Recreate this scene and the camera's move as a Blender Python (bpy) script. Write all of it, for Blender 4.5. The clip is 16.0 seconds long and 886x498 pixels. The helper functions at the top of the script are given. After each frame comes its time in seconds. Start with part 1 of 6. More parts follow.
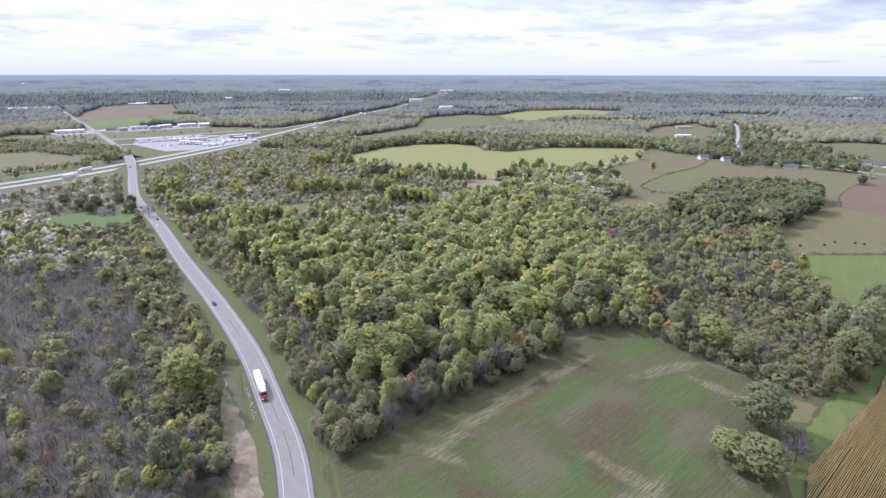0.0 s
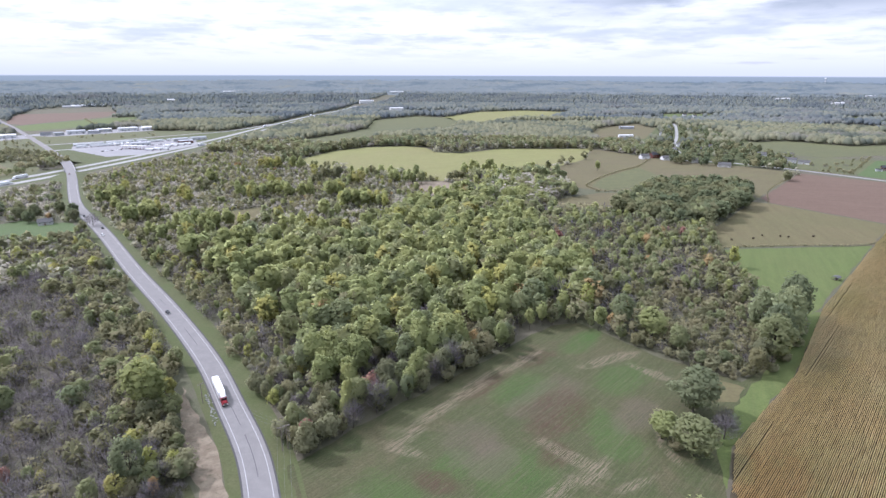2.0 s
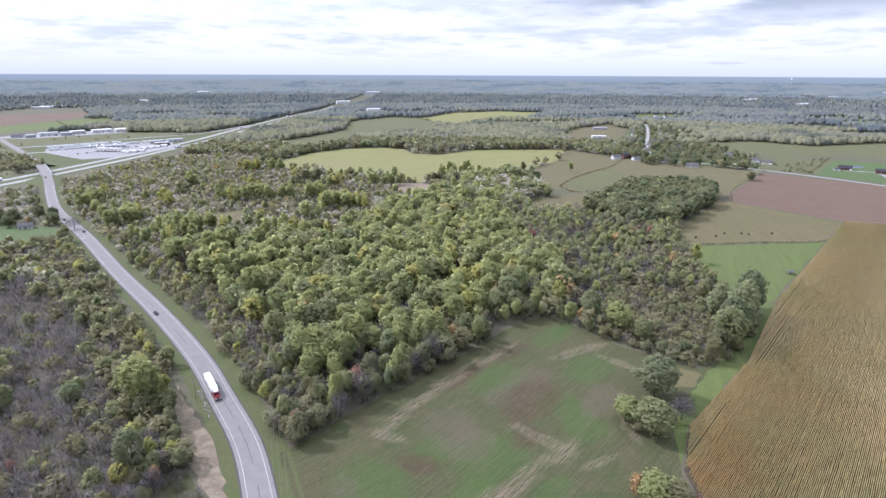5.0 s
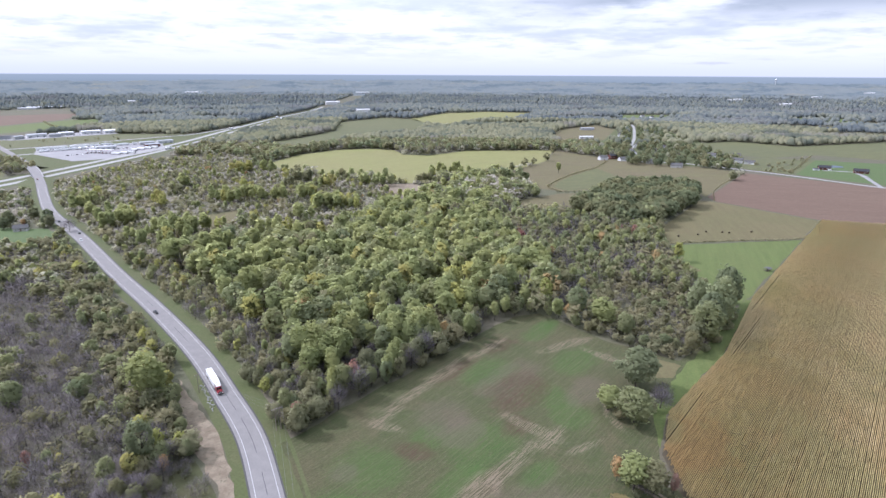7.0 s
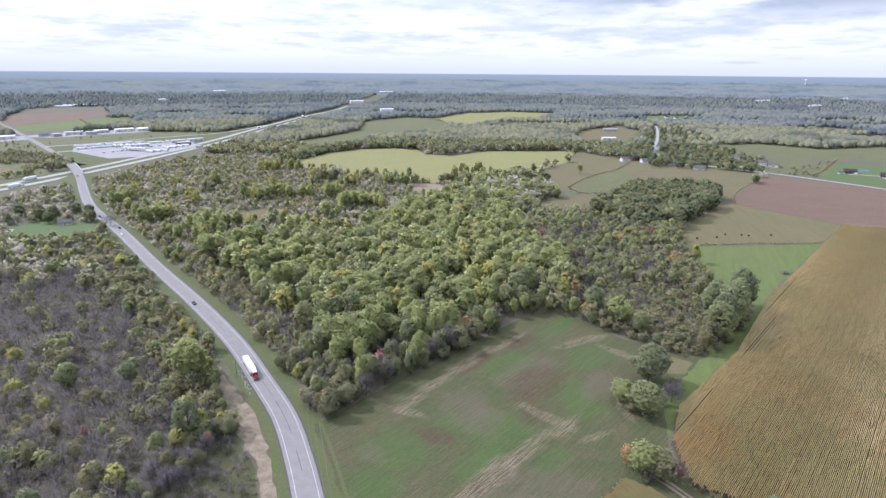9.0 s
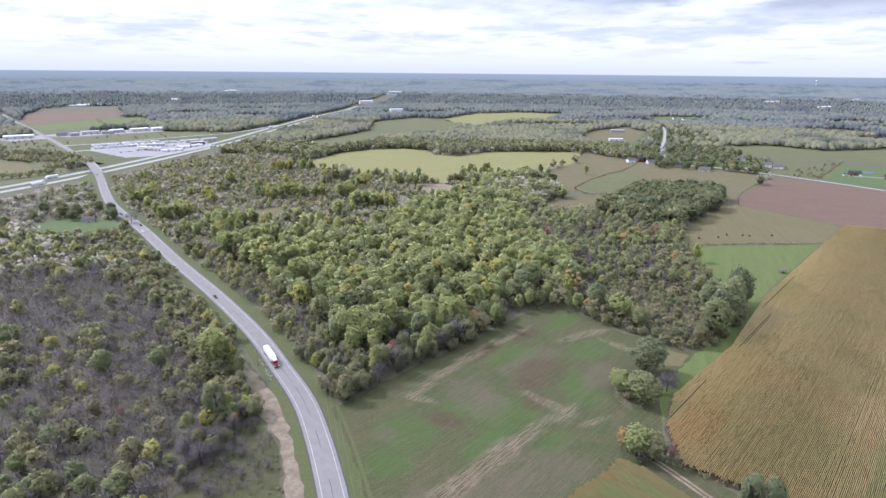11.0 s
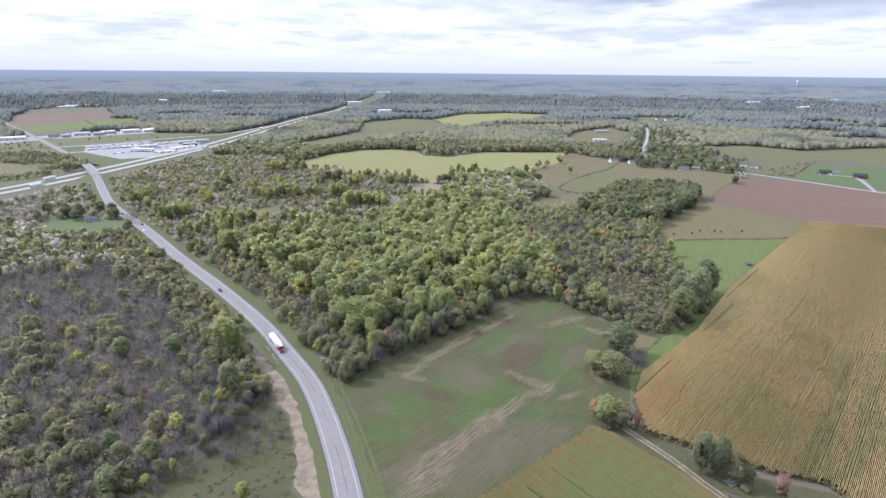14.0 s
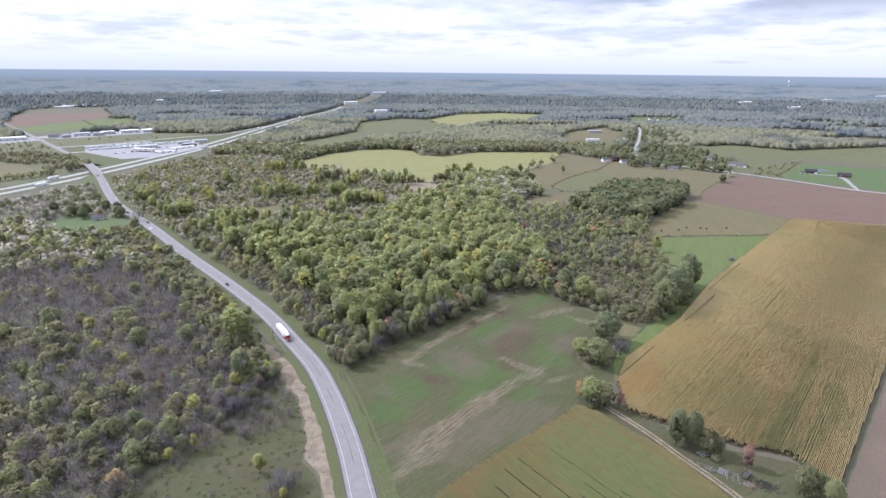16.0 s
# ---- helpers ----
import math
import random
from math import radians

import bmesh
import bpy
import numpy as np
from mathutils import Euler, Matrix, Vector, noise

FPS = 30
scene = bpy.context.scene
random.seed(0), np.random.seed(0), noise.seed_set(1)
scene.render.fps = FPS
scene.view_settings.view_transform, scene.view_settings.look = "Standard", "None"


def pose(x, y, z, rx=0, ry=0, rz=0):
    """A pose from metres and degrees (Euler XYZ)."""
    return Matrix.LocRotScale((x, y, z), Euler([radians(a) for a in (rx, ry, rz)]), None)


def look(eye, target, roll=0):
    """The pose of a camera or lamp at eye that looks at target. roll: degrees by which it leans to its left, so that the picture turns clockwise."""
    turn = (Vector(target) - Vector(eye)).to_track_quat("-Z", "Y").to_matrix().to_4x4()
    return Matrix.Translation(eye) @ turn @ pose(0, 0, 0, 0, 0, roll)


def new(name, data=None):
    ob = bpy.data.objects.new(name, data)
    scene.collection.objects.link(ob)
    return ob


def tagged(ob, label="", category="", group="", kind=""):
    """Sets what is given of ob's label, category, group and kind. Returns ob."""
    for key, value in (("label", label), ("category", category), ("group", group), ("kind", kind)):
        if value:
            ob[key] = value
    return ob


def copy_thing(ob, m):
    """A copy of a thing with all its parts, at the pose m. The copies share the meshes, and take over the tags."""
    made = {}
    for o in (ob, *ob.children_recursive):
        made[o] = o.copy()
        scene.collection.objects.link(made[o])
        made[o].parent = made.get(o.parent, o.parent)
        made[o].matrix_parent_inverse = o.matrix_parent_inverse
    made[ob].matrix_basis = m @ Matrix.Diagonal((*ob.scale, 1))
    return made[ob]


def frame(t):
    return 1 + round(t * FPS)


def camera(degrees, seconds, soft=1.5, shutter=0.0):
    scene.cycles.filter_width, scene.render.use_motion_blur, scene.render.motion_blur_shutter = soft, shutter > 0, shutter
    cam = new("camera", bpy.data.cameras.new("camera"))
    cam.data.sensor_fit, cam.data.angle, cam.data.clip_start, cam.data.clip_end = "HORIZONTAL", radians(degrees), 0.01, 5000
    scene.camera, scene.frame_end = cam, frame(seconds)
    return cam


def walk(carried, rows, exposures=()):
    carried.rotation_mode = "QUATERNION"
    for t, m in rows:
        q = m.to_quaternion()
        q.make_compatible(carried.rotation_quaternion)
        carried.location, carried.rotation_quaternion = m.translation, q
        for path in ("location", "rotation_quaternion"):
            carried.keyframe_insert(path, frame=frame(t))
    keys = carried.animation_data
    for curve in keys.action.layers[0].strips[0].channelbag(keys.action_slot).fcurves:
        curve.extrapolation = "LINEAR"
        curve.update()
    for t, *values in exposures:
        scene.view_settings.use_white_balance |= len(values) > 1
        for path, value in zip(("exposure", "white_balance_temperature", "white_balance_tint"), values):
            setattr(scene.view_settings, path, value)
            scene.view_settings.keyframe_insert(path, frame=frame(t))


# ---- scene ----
cam = camera(76.44, 16.0, soft=1.5)
# seconds, x, y, z, yaw to the left, pitch, roll
ROWS = [
    (0, 0.00, 0.00, 125.77, -0.000, -17.384, 0.090),
    (0.5, 0.13, -2.39, 127.03, -0.861, -17.367, 0.115),
    (1, 0.27, -4.52, 128.01, -2.347, -17.360, 0.098),
    (1.5, -0.02, -6.61, 128.71, -3.659, -17.339, 0.095),
    (2, -0.40, -8.89, 129.38, -4.928, -17.323, 0.132),
    (2.5, -0.48, -11.02, 130.30, -5.831, -17.326, 0.147),
    (3, -0.58, -13.17, 131.31, -5.755, -17.360, 0.187),
    (3.5, -0.75, -15.66, 132.13, -5.335, -17.364, 0.198),
    (4, -1.23, -18.52, 132.90, -6.007, -17.351, 0.219),
    (6.5, -4.26, -32.87, 137.09, -7.940, -17.383, 0.256),
    (7, -5.01, -35.89, 138.01, -8.346, -17.372, 0.271),
    (7.5, -6.04, -38.82, 138.97, -9.032, -17.399, 0.275),
    (8, -7.00, -42.43, 139.82, -8.879, -17.405, 0.295),
    (8.5, -7.51, -46.26, 141.01, -7.103, -17.432, 0.358),
    (9, -8.08, -50.16, 142.19, -6.145, -17.493, 0.426),
    (11.5, -11.40, -70.97, 146.85, -5.324, -17.535, 0.520),
    (12, -12.09, -75.42, 147.69, -5.517, -17.529, 0.528),
    (12.5, -12.59, -79.83, 148.51, -5.817, -17.530, 0.555),
    (13, -13.50, -84.39, 149.32, -6.113, -17.506, 0.550),
    (13.5, -14.15, -89.24, 150.37, -6.379, -17.519, 0.570),
    (14, -14.52, -94.28, 151.42, -6.536, -17.548, 0.546),
    (14.5, -15.19, -99.37, 152.39, -6.694, -17.553, 0.570),
    (15, -16.00, -104.37, 153.11, -6.815, -17.562, 0.583),
    (15.5, -16.86, -109.50, 154.00, -6.934, -17.579, 0.557),
    (16, -17.61, -114.70, 155.00, -6.999, -17.595, 0.575),
]


def eye_pose(x, y, z, yaw, pitch, roll):
    return pose(x, y, z, 0, 0, yaw) @ pose(0, 0, 0, 90 + pitch, 0, 0) @ pose(0, 0, 0, 0, 0, roll)


walk(cam, [(t, eye_pose(x, y, z, yaw, pitch, roll)) for t, x, y, z, yaw, pitch, roll in ROWS], [(0, 1.13, 5600, 25), (16, 1.13, 5600, 25)])

# ---- daylight: bright broken overcast with a soft sun from the left ----
SUN_AZ, SUN_EL = radians(-62), radians(42)          # azimuth from +y towards +x
sun_way = Vector((math.sin(SUN_AZ) * math.cos(SUN_EL), math.cos(SUN_AZ) * math.cos(SUN_EL), math.sin(SUN_EL)))
sun = new("sun", bpy.data.lights.new("sun", "SUN"))
sun.data.energy, sun.data.angle, sun.data.color = 2.3, radians(2), (1.0, 0.97, 0.93)
sun.matrix_world = look(sun_way * 500, (0, 0, 0))

world = bpy.data.worlds.new("sky")
scene.world = world
world.use_nodes = True
wn, wl = world.node_tree.nodes, world.node_tree.links
wn.clear()


def wnode(kind, **sets):
    n = wn.new(kind)
    for k, v in sets.items():
        n.inputs[k].default_value = v
    return n


def wmath(op, a, b=None):
    n = wn.new("ShaderNodeMath")
    n.operation = op
    for i, v in enumerate((a, b)):
        if v is None:
            continue
        if isinstance(v, (int, float)):
            n.inputs[i].default_value = v
        else:
            wl.new(v, n.inputs[i])
    return n.outputs[0]


def wmix(fac, a, b):
    n = wn.new("ShaderNodeMix")
    n.data_type = "RGBA"
    for sock, v in ((n.inputs[0], fac), (n.inputs[6], a), (n.inputs[7], b)):
        if isinstance(v, tuple):
            sock.default_value = (*v, 1)
        elif isinstance(v, (int, float)):
            sock.default_value = v
        else:
            wl.new(v, sock)
    return n.outputs[2]


def wramp(fac, lo, hi):
    n = wn.new("ShaderNodeMapRange")
    n.interpolation_type = "SMOOTHSTEP"
    n.inputs[1].default_value, n.inputs[2].default_value = lo, hi
    wl.new(fac, n.inputs[0])
    return n.outputs[0]


coord = wn.new("ShaderNodeTexCoord").outputs["Generated"]
sep = wn.new("ShaderNodeSeparateXYZ")
wl.new(coord, sep.inputs[0])
up = wmath("MAXIMUM", sep.outputs[2], 0.0)
flat = wmath("ADD", up, 0.10)
plane = wn.new("ShaderNodeCombineXYZ")
wl.new(wmath("DIVIDE", sep.outputs[0], flat), plane.inputs[0])
wl.new(wmath("DIVIDE", sep.outputs[1], flat), plane.inputs[1])


def cloud(scale, detail, rough, shift):
    n = wn.new("ShaderNodeTexNoise")
    n.inputs["Scale"].default_value, n.inputs["Detail"].default_value, n.inputs["Roughness"].default_value = scale, detail, rough
    m = wn.new("ShaderNodeMapping")
    m.inputs["Location"].default_value = shift
    wl.new(plane.outputs[0], m.inputs[0])
    wl.new(m.outputs[0], n.inputs[0])
    return n.outputs["Fac"]


nish = wn.new("ShaderNodeTexSky")
nish.sky_type, nish.sun_disc = "NISHITA", False
nish.sun_elevation, nish.sun_rotation = SUN_EL, SUN_AZ
nish.air_density, nish.dust_density = 1.0, 2.0
dim = wn.new("ShaderNodeVectorMath")
dim.operation = "SCALE"
dim.inputs["Scale"].default_value = 0.08
wl.new(nish.outputs[0], dim.inputs[0])
# thin bright cloud sheet, darker bellies higher up
belly = wramp(cloud(0.9, 7, 0.58, (3.1, 0.4, 0)), 0.45, 0.66)
high = wramp(sep.outputs[2], 0.005, 0.06)
white = wmix(wmath("MULTIPLY", belly, wmath("MULTIPLY", high, 0.8)), (0.425, 0.441, 0.423), (0.272, 0.304, 0.30))
wisps = wramp(cloud(2.3, 6, 0.6, (1.7, 5.2, 0)), 0.5, 0.68)
white = wmix(wmath("MULTIPLY", wisps, wmath("MULTIPLY", high, 0.65)), white, (0.28, 0.305, 0.308))
bank = wmath("MULTIPLY", wramp(sep.outputs[0], 0.05, 0.5), wramp(sep.outputs[2], 0.055, 0.115))
bank = wmath("MULTIPLY", bank, wramp(cloud(0.6, 6, 0.55, (0.3, 8.1, 0)), 0.27, 0.45))
white = wmix(wmath("MULTIPLY", bank, 0.95), white, (0.132, 0.161, 0.175))
gaps = wramp(cloud(0.8, 5, 0.5, (7.0, 2.0, 0)), 0.62, 0.74)
sky = wmix(wmath("MULTIPLY", gaps, 0.5), white, dim.outputs[0])
low = wramp(sep.outputs[2], 0.0, 0.03)
sky = wmix(low, (0.37, 0.395, 0.415), sky)
# an overcast dome is three times as bright overhead as at the horizon
dome = wn.new("ShaderNodeVectorMath")
dome.operation = "SCALE"
wl.new(sky, dome.inputs[0])
wl.new(wmath("ADD", wmath("MULTIPLY", up, 2.6), 1.0), dome.inputs["Scale"])
sky = dome.outputs[0]
# distant wooded plain below the horizon, past the built land
bands = wn.new("ShaderNodeTexNoise")
bands.inputs["Scale"].default_value, bands.inputs["Detail"].default_value = 9.0, 4.0
stretch = wn.new("ShaderNodeMapping")
stretch.inputs["Scale"].default_value = (1, 1, 60)
wl.new(coord, stretch.inputs[0])
wl.new(stretch.outputs[0], bands.inputs[0])
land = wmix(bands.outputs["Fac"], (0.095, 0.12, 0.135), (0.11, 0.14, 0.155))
# haze painted into the backdrop: paler and bluer towards the horizon
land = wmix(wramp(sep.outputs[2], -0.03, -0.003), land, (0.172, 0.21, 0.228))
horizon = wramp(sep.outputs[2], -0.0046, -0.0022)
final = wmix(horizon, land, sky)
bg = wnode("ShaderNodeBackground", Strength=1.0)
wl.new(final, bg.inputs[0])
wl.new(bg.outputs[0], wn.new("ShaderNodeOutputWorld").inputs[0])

# ---- materials ----
def tree_of(name):
    m = bpy.data.materials.new(name)
    m.use_nodes = True
    nt = m.node_tree
    nt.nodes.clear()
    return m, nt.nodes, nt.links


class Mat:
    """Small builder of node materials."""

    def __init__(self, name, k=0.42):
        self.k = k                      # overall depth of the base tones
        self.m, self.n, self.l = tree_of(name)
        self.out = self.n.new("ShaderNodeOutputMaterial")
        self.pos = self.n.new("ShaderNodeNewGeometry").outputs["Position"]

    def put(self, sock, v):
        if isinstance(v, tuple):
            sock.default_value = (*v, 1) if len(v) == 3 and len(sock.default_value) == 4 else v
        elif isinstance(v, (int, float)):
            sock.default_value = v
        else:
            self.l.new(v, sock)

    def turned(self, angle, scale, shift=(0, 0, 0)):
        m = self.n.new("ShaderNodeMapping")
        m.vector_type = "TEXTURE"
        m.inputs["Rotation"].default_value = (0, 0, radians(angle))
        m.inputs["Location"].default_value = shift
        m.inputs["Scale"].default_value = scale
        self.l.new(self.pos, m.inputs[0])
        return m.outputs[0]

    def noise(self, scale, detail=4, rough=0.55, vec=None, distort=0.0):
        n = self.n.new("ShaderNodeTexNoise")
        n.inputs["Scale"].default_value, n.inputs["Detail"].default_value = scale, detail
        n.inputs["Roughness"].default_value, n.inputs["Distortion"].default_value = rough, distort
        self.l.new(vec or self.pos, n.inputs[0])
        return n.outputs["Fac"]

    def ramp(self, fac, lo, hi, a=0.0, b=1.0):
        n = self.n.new("ShaderNodeMapRange")
        n.interpolation_type = "SMOOTHSTEP"
        for i, v in enumerate((fac, lo, hi, a, b)):
            self.put(n.inputs[i], v)
        return n.outputs[0]

    def math(self, op, a, b=0.0):
        n = self.n.new("ShaderNodeMath")
        n.operation = op
        self.put(n.inputs[0], a)
        self.put(n.inputs[1], b)
        return n.outputs[0]

    def toned(self, v):
        return tuple(self.k * q for q in v) if isinstance(v, tuple) else v

    def mix(self, fac, a, b):
        n = self.n.new("ShaderNodeMix")
        n.data_type = "RGBA"
        self.put(n.inputs[0], fac)
        self.put(n.inputs[6], self.toned(a))
        self.put(n.inputs[7], self.toned(b))
        return n.outputs[2]

    def blob(self, x, y, angle, ru, rv, edge=None):
        """1 inside an oval stain at x, y with half lengths ru along angle and rv across, 0 outside."""
        v = self.turned(angle, (ru, rv, 1), (x, y, 0))
        s = self.n.new("ShaderNodeVectorMath")
        s.operation = "MULTIPLY"
        self.l.new(v, s.inputs[0])
        s.inputs[1].default_value = (1, 1, 0)
        g = self.n.new("ShaderNodeVectorMath")
        g.operation = "LENGTH"
        self.l.new(s.outputs[0], g.inputs[0])
        d = g.outputs["Value"]
        if edge is not None:
            d = self.math("ADD", d, self.math("MULTIPLY", self.math("SUBTRACT", edge, 0.5), 3.4))
        return self.ramp(d, 1.1, 0.55)

    def bump(self, height, strength, dist=0.1):
        b = self.n.new("ShaderNodeBump")
        b.inputs["Strength"].default_value, b.inputs["Distance"].default_value = strength, dist
        self.l.new(height, b.inputs["Height"])
        return b.outputs[0]

    def done(self, color, rough=0.9, metal=0.0, normal=None, spec=0.2):
        p = self.n.new("ShaderNodeBsdfPrincipled")
        self.put(p.inputs["Base Color"], self.toned(color))
        self.put(p.inputs["Roughness"], rough)
        p.inputs["Metallic"].default_value = metal
        p.inputs["Specular IOR Level"].default_value = spec
        if normal:
            self.l.new(normal, p.inputs["Normal"])
        self.l.new(p.outputs[0], self.out.inputs[0])
        return self.m


def soil(name, base, other, big=0.012, fine=0.6, angle=None, row=3.0, contrast=0.6, third=None):
    """A field: two tones mottled at two scales, with faint working lines along angle."""
    m = Mat(name)
    f = m.ramp(m.noise(big, 5, 0.6), 0.35, 0.65)
    c = m.mix(m.math("MULTIPLY", f, contrast), base, other)
    if third:
        c = m.mix(m.ramp(m.noise(big * 2.7, 5, 0.6, distort=0.6), 0.55, 0.72), c, third)
    if angle is not None:
        s = m.noise(1.0, 4, 0.6, m.turned(angle, (60, row, 1)))
        c = m.mix(m.ramp(s, 0.35, 0.7, 0.0, 0.55), c, tuple(0.72 * v for v in base))
        s2 = m.noise(1.0, 3, 0.6, m.turned(angle, (25, row * 0.3, 1)))
        c = m.mix(m.ramp(s2, 0.45, 0.75, 0.0, 0.5), c, other)
    g = m.noise(fine, 6, 0.75)
    c = m.mix(m.ramp(m.noise(fine * 0.3, 5, 0.7), 0.45, 0.75, 0.0, 0.35), c, tuple(1.35 * v for v in other))
    c = m.mix(m.ramp(g, 0.35, 0.75, 0.0, 0.65), c, tuple(0.6 * v for v in base))
    return m.done(c, 0.95, normal=m.bump(g, 0.5, 0.3))


def leafy(name, tones, trans=0.3, odd=None, grain=0.3, stand=None):
    """Foliage: tone by tree, by clump and by leaf."""
    tones = [tuple(1.1 * q for q in tone) for tone in tones]
    m = Mat(name, 1.0)
    at = m.n.new("ShaderNodeAttribute")
    at.attribute_name = "tint"
    ob = m.n.new("ShaderNodeObjectInfo").outputs["Random"]
    who = m.math("PINGPONG", m.math("ADD", at.outputs["Fac"], ob), 1.0)
    r = m.n.new("ShaderNodeValToRGB")
    while len(r.color_ramp.elements) < len(tones):
        r.color_ramp.elements.new(0.5)
    for i, (e, c) in enumerate(zip(r.color_ramp.elements, tones)):
        e.position, e.color = i / (len(tones) - 1), (*c, 1)
    m.l.new(who, r.inputs[0])
    c = r.outputs[0]
    leaf = m.n.new("ShaderNodeNewGeometry").outputs["Random Per Island"]
    c = m.mix(m.ramp(leaf, 0.0, 1.0, 0.0, grain), c, tuple(0.7 * v for v in tones[0]))
    clump = m.noise(0.35, 3, 0.5)
    c = m.mix(m.ramp(clump, 0.45, 0.75, 0.0, 1.4 * grain), c, odd or tuple(min(1, 1.15 * v) for v in tones[1]))
    for scale, lo, hi, tone in stand or ():             # whole stands of another tone
        c = m.mix(m.ramp(m.noise(scale, 4, 0.6), lo, hi, 0.0, 0.8), c, tone)
    d = m.n.new("ShaderNodeBsdfPrincipled")
    m.put(d.inputs["Base Color"], c)
    d.inputs["Roughness"].default_value = 0.7
    d.inputs["Specular IOR Level"].default_value = 0.0
    t = m.n.new("ShaderNodeBsdfTranslucent")
    m.put(t.inputs[0], c)
    x = m.n.new("ShaderNodeMixShader")
    x.inputs[0].default_value = trans
    m.l.new(d.outputs[0], x.inputs[1])
    m.l.new(t.outputs[0], x.inputs[2])
    m.l.new(x.outputs[0], m.out.inputs[0])
    return m.m


def plain(name, color, rough=0.6, metal=0.0, vary=0.25, scale=0.8, spec=0.3, k=0.42):
    m = Mat(name, k)
    g = m.noise(scale, 5, 0.65)
    c = m.mix(m.ramp(g, 0.3, 0.75, 0.0, vary * 2), color, tuple(0.6 * v for v in color))
    return m.done(c, rough, metal, spec=spec)


LEAF = {
    "poplar": leafy("poplar_leaves", [(0.244, 0.271, 0.126), (0.280, 0.303, 0.133), (0.316, 0.324, 0.138)], 0.66, grain=0.16),
    "green": leafy("green_leaves", [(0.192, 0.219, 0.124), (0.227, 0.246, 0.128), (0.265, 0.270, 0.132)], 0.66, grain=0.16),
    "olive": leafy("olive_leaves", [(0.165, 0.17, 0.10), (0.192, 0.192, 0.106), (0.225, 0.21, 0.112)], 0.64, grain=0.2),
    "shrub": leafy("brush_leaves", [(0.20, 0.20, 0.115), (0.23, 0.22, 0.126), (0.255, 0.228, 0.132)], 0.6),
    "oak": leafy("oak_leaves", [(0.122, 0.146, 0.085), (0.148, 0.166, 0.09), (0.19, 0.182, 0.094)], 0.55, grain=0.22),
    "sage": leafy("grey_green_leaves", [(0.162, 0.186, 0.108), (0.184, 0.203, 0.114), (0.203, 0.216, 0.119)], 0.62, grain=0.22),
    "yellow": leafy("yellow_leaves", [(0.25, 0.265, 0.09), (0.29, 0.29, 0.09), (0.275, 0.245, 0.09)], 0.4),
    "orange": leafy("orange_leaves", [(0.33, 0.21, 0.10), (0.29, 0.21, 0.10), (0.25, 0.20, 0.10)], 0.35),
    "red": leafy("red_leaves", [(0.25, 0.145, 0.11), (0.26, 0.13, 0.105), (0.22, 0.15, 0.115)], 0.35),
    "bare": leafy("bare_twigs", [(0.150, 0.134, 0.136), (0.174, 0.158, 0.164), (0.162, 0.146, 0.138)], 0.4, grain=0.25),
    # distance haze put into the leaf colour: greyer and bluer than near trees
    "far": leafy("far_hazy_leaves", [(0.084, 0.10, 0.106), (0.126, 0.142, 0.136), (0.175, 0.182, 0.148)], 0.35, grain=0.05,
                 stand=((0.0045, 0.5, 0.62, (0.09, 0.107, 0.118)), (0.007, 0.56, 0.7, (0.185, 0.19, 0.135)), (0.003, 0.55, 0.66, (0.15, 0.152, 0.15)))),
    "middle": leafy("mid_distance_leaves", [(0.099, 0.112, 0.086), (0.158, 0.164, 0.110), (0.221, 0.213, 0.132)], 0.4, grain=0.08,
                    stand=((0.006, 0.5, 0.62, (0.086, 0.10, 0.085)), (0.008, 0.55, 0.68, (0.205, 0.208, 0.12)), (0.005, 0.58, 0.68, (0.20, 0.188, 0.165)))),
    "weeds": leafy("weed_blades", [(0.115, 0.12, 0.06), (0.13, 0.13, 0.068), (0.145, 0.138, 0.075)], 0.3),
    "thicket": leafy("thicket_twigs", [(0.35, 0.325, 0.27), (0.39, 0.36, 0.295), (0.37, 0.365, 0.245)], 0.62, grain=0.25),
    # horizon foliage, its tones blued to carry the haze of the last kilometres
    "plain": leafy("horizon_hazy_leaves", [(0.11, 0.13, 0.14), (0.125, 0.145, 0.15), (0.135, 0.15, 0.15)], 0.2, grain=0.1, stand=((0.003, 0.5, 0.62, (0.09, 0.115, 0.13)), (0.005, 0.55, 0.7, (0.17, 0.175, 0.15)))),
}
BARK = plain("bark", (0.13, 0.11, 0.09), 0.9, vary=0.4, scale=3)

# woodland floor: leaf litter, dead stalks and thin grass
m = Mat("woodland_litter", 0.31)
big = m.ramp(m.noise(0.012, 6, 0.6), 0.38, 0.62)
c = m.mix(big, (0.285, 0.255, 0.175), (0.245, 0.255, 0.14))
c = m.mix(m.ramp(m.noise(0.07, 6, 0.7), 0.48, 0.72, 0, 0.8), c, (0.33, 0.285, 0.205))
g = m.noise(0.7, 6, 0.75)
c = m.mix(m.ramp(g, 0.35, 0.8, 0, 0.55), c, (0.16, 0.145, 0.105))
GROUND = m.done(c, 0.95, normal=m.bump(g, 0.8, 0.5))

# mown hay field, streaked along its working direction, with bare and strawy stretches
m = Mat("hay_field", 0.37)
ROWDIR = 41.5
streak = m.noise(1.0, 6, 0.75, m.turned(ROWDIR, (9, 0.55, 1)))
streak2 = m.noise(1.0, 4, 0.65, m.turned(ROWDIR + 1.5, (50, 2.6, 1)))
lines = m.noise(1.0, 4, 0.65, m.turned(ROWDIR, (22, 0.5, 1)))
mott = m.noise(0.05, 6, 0.65, distort=0.5)
fine = m.noise(1.3, 5, 0.8)
tuft = m.noise(0.35, 6, 0.75)
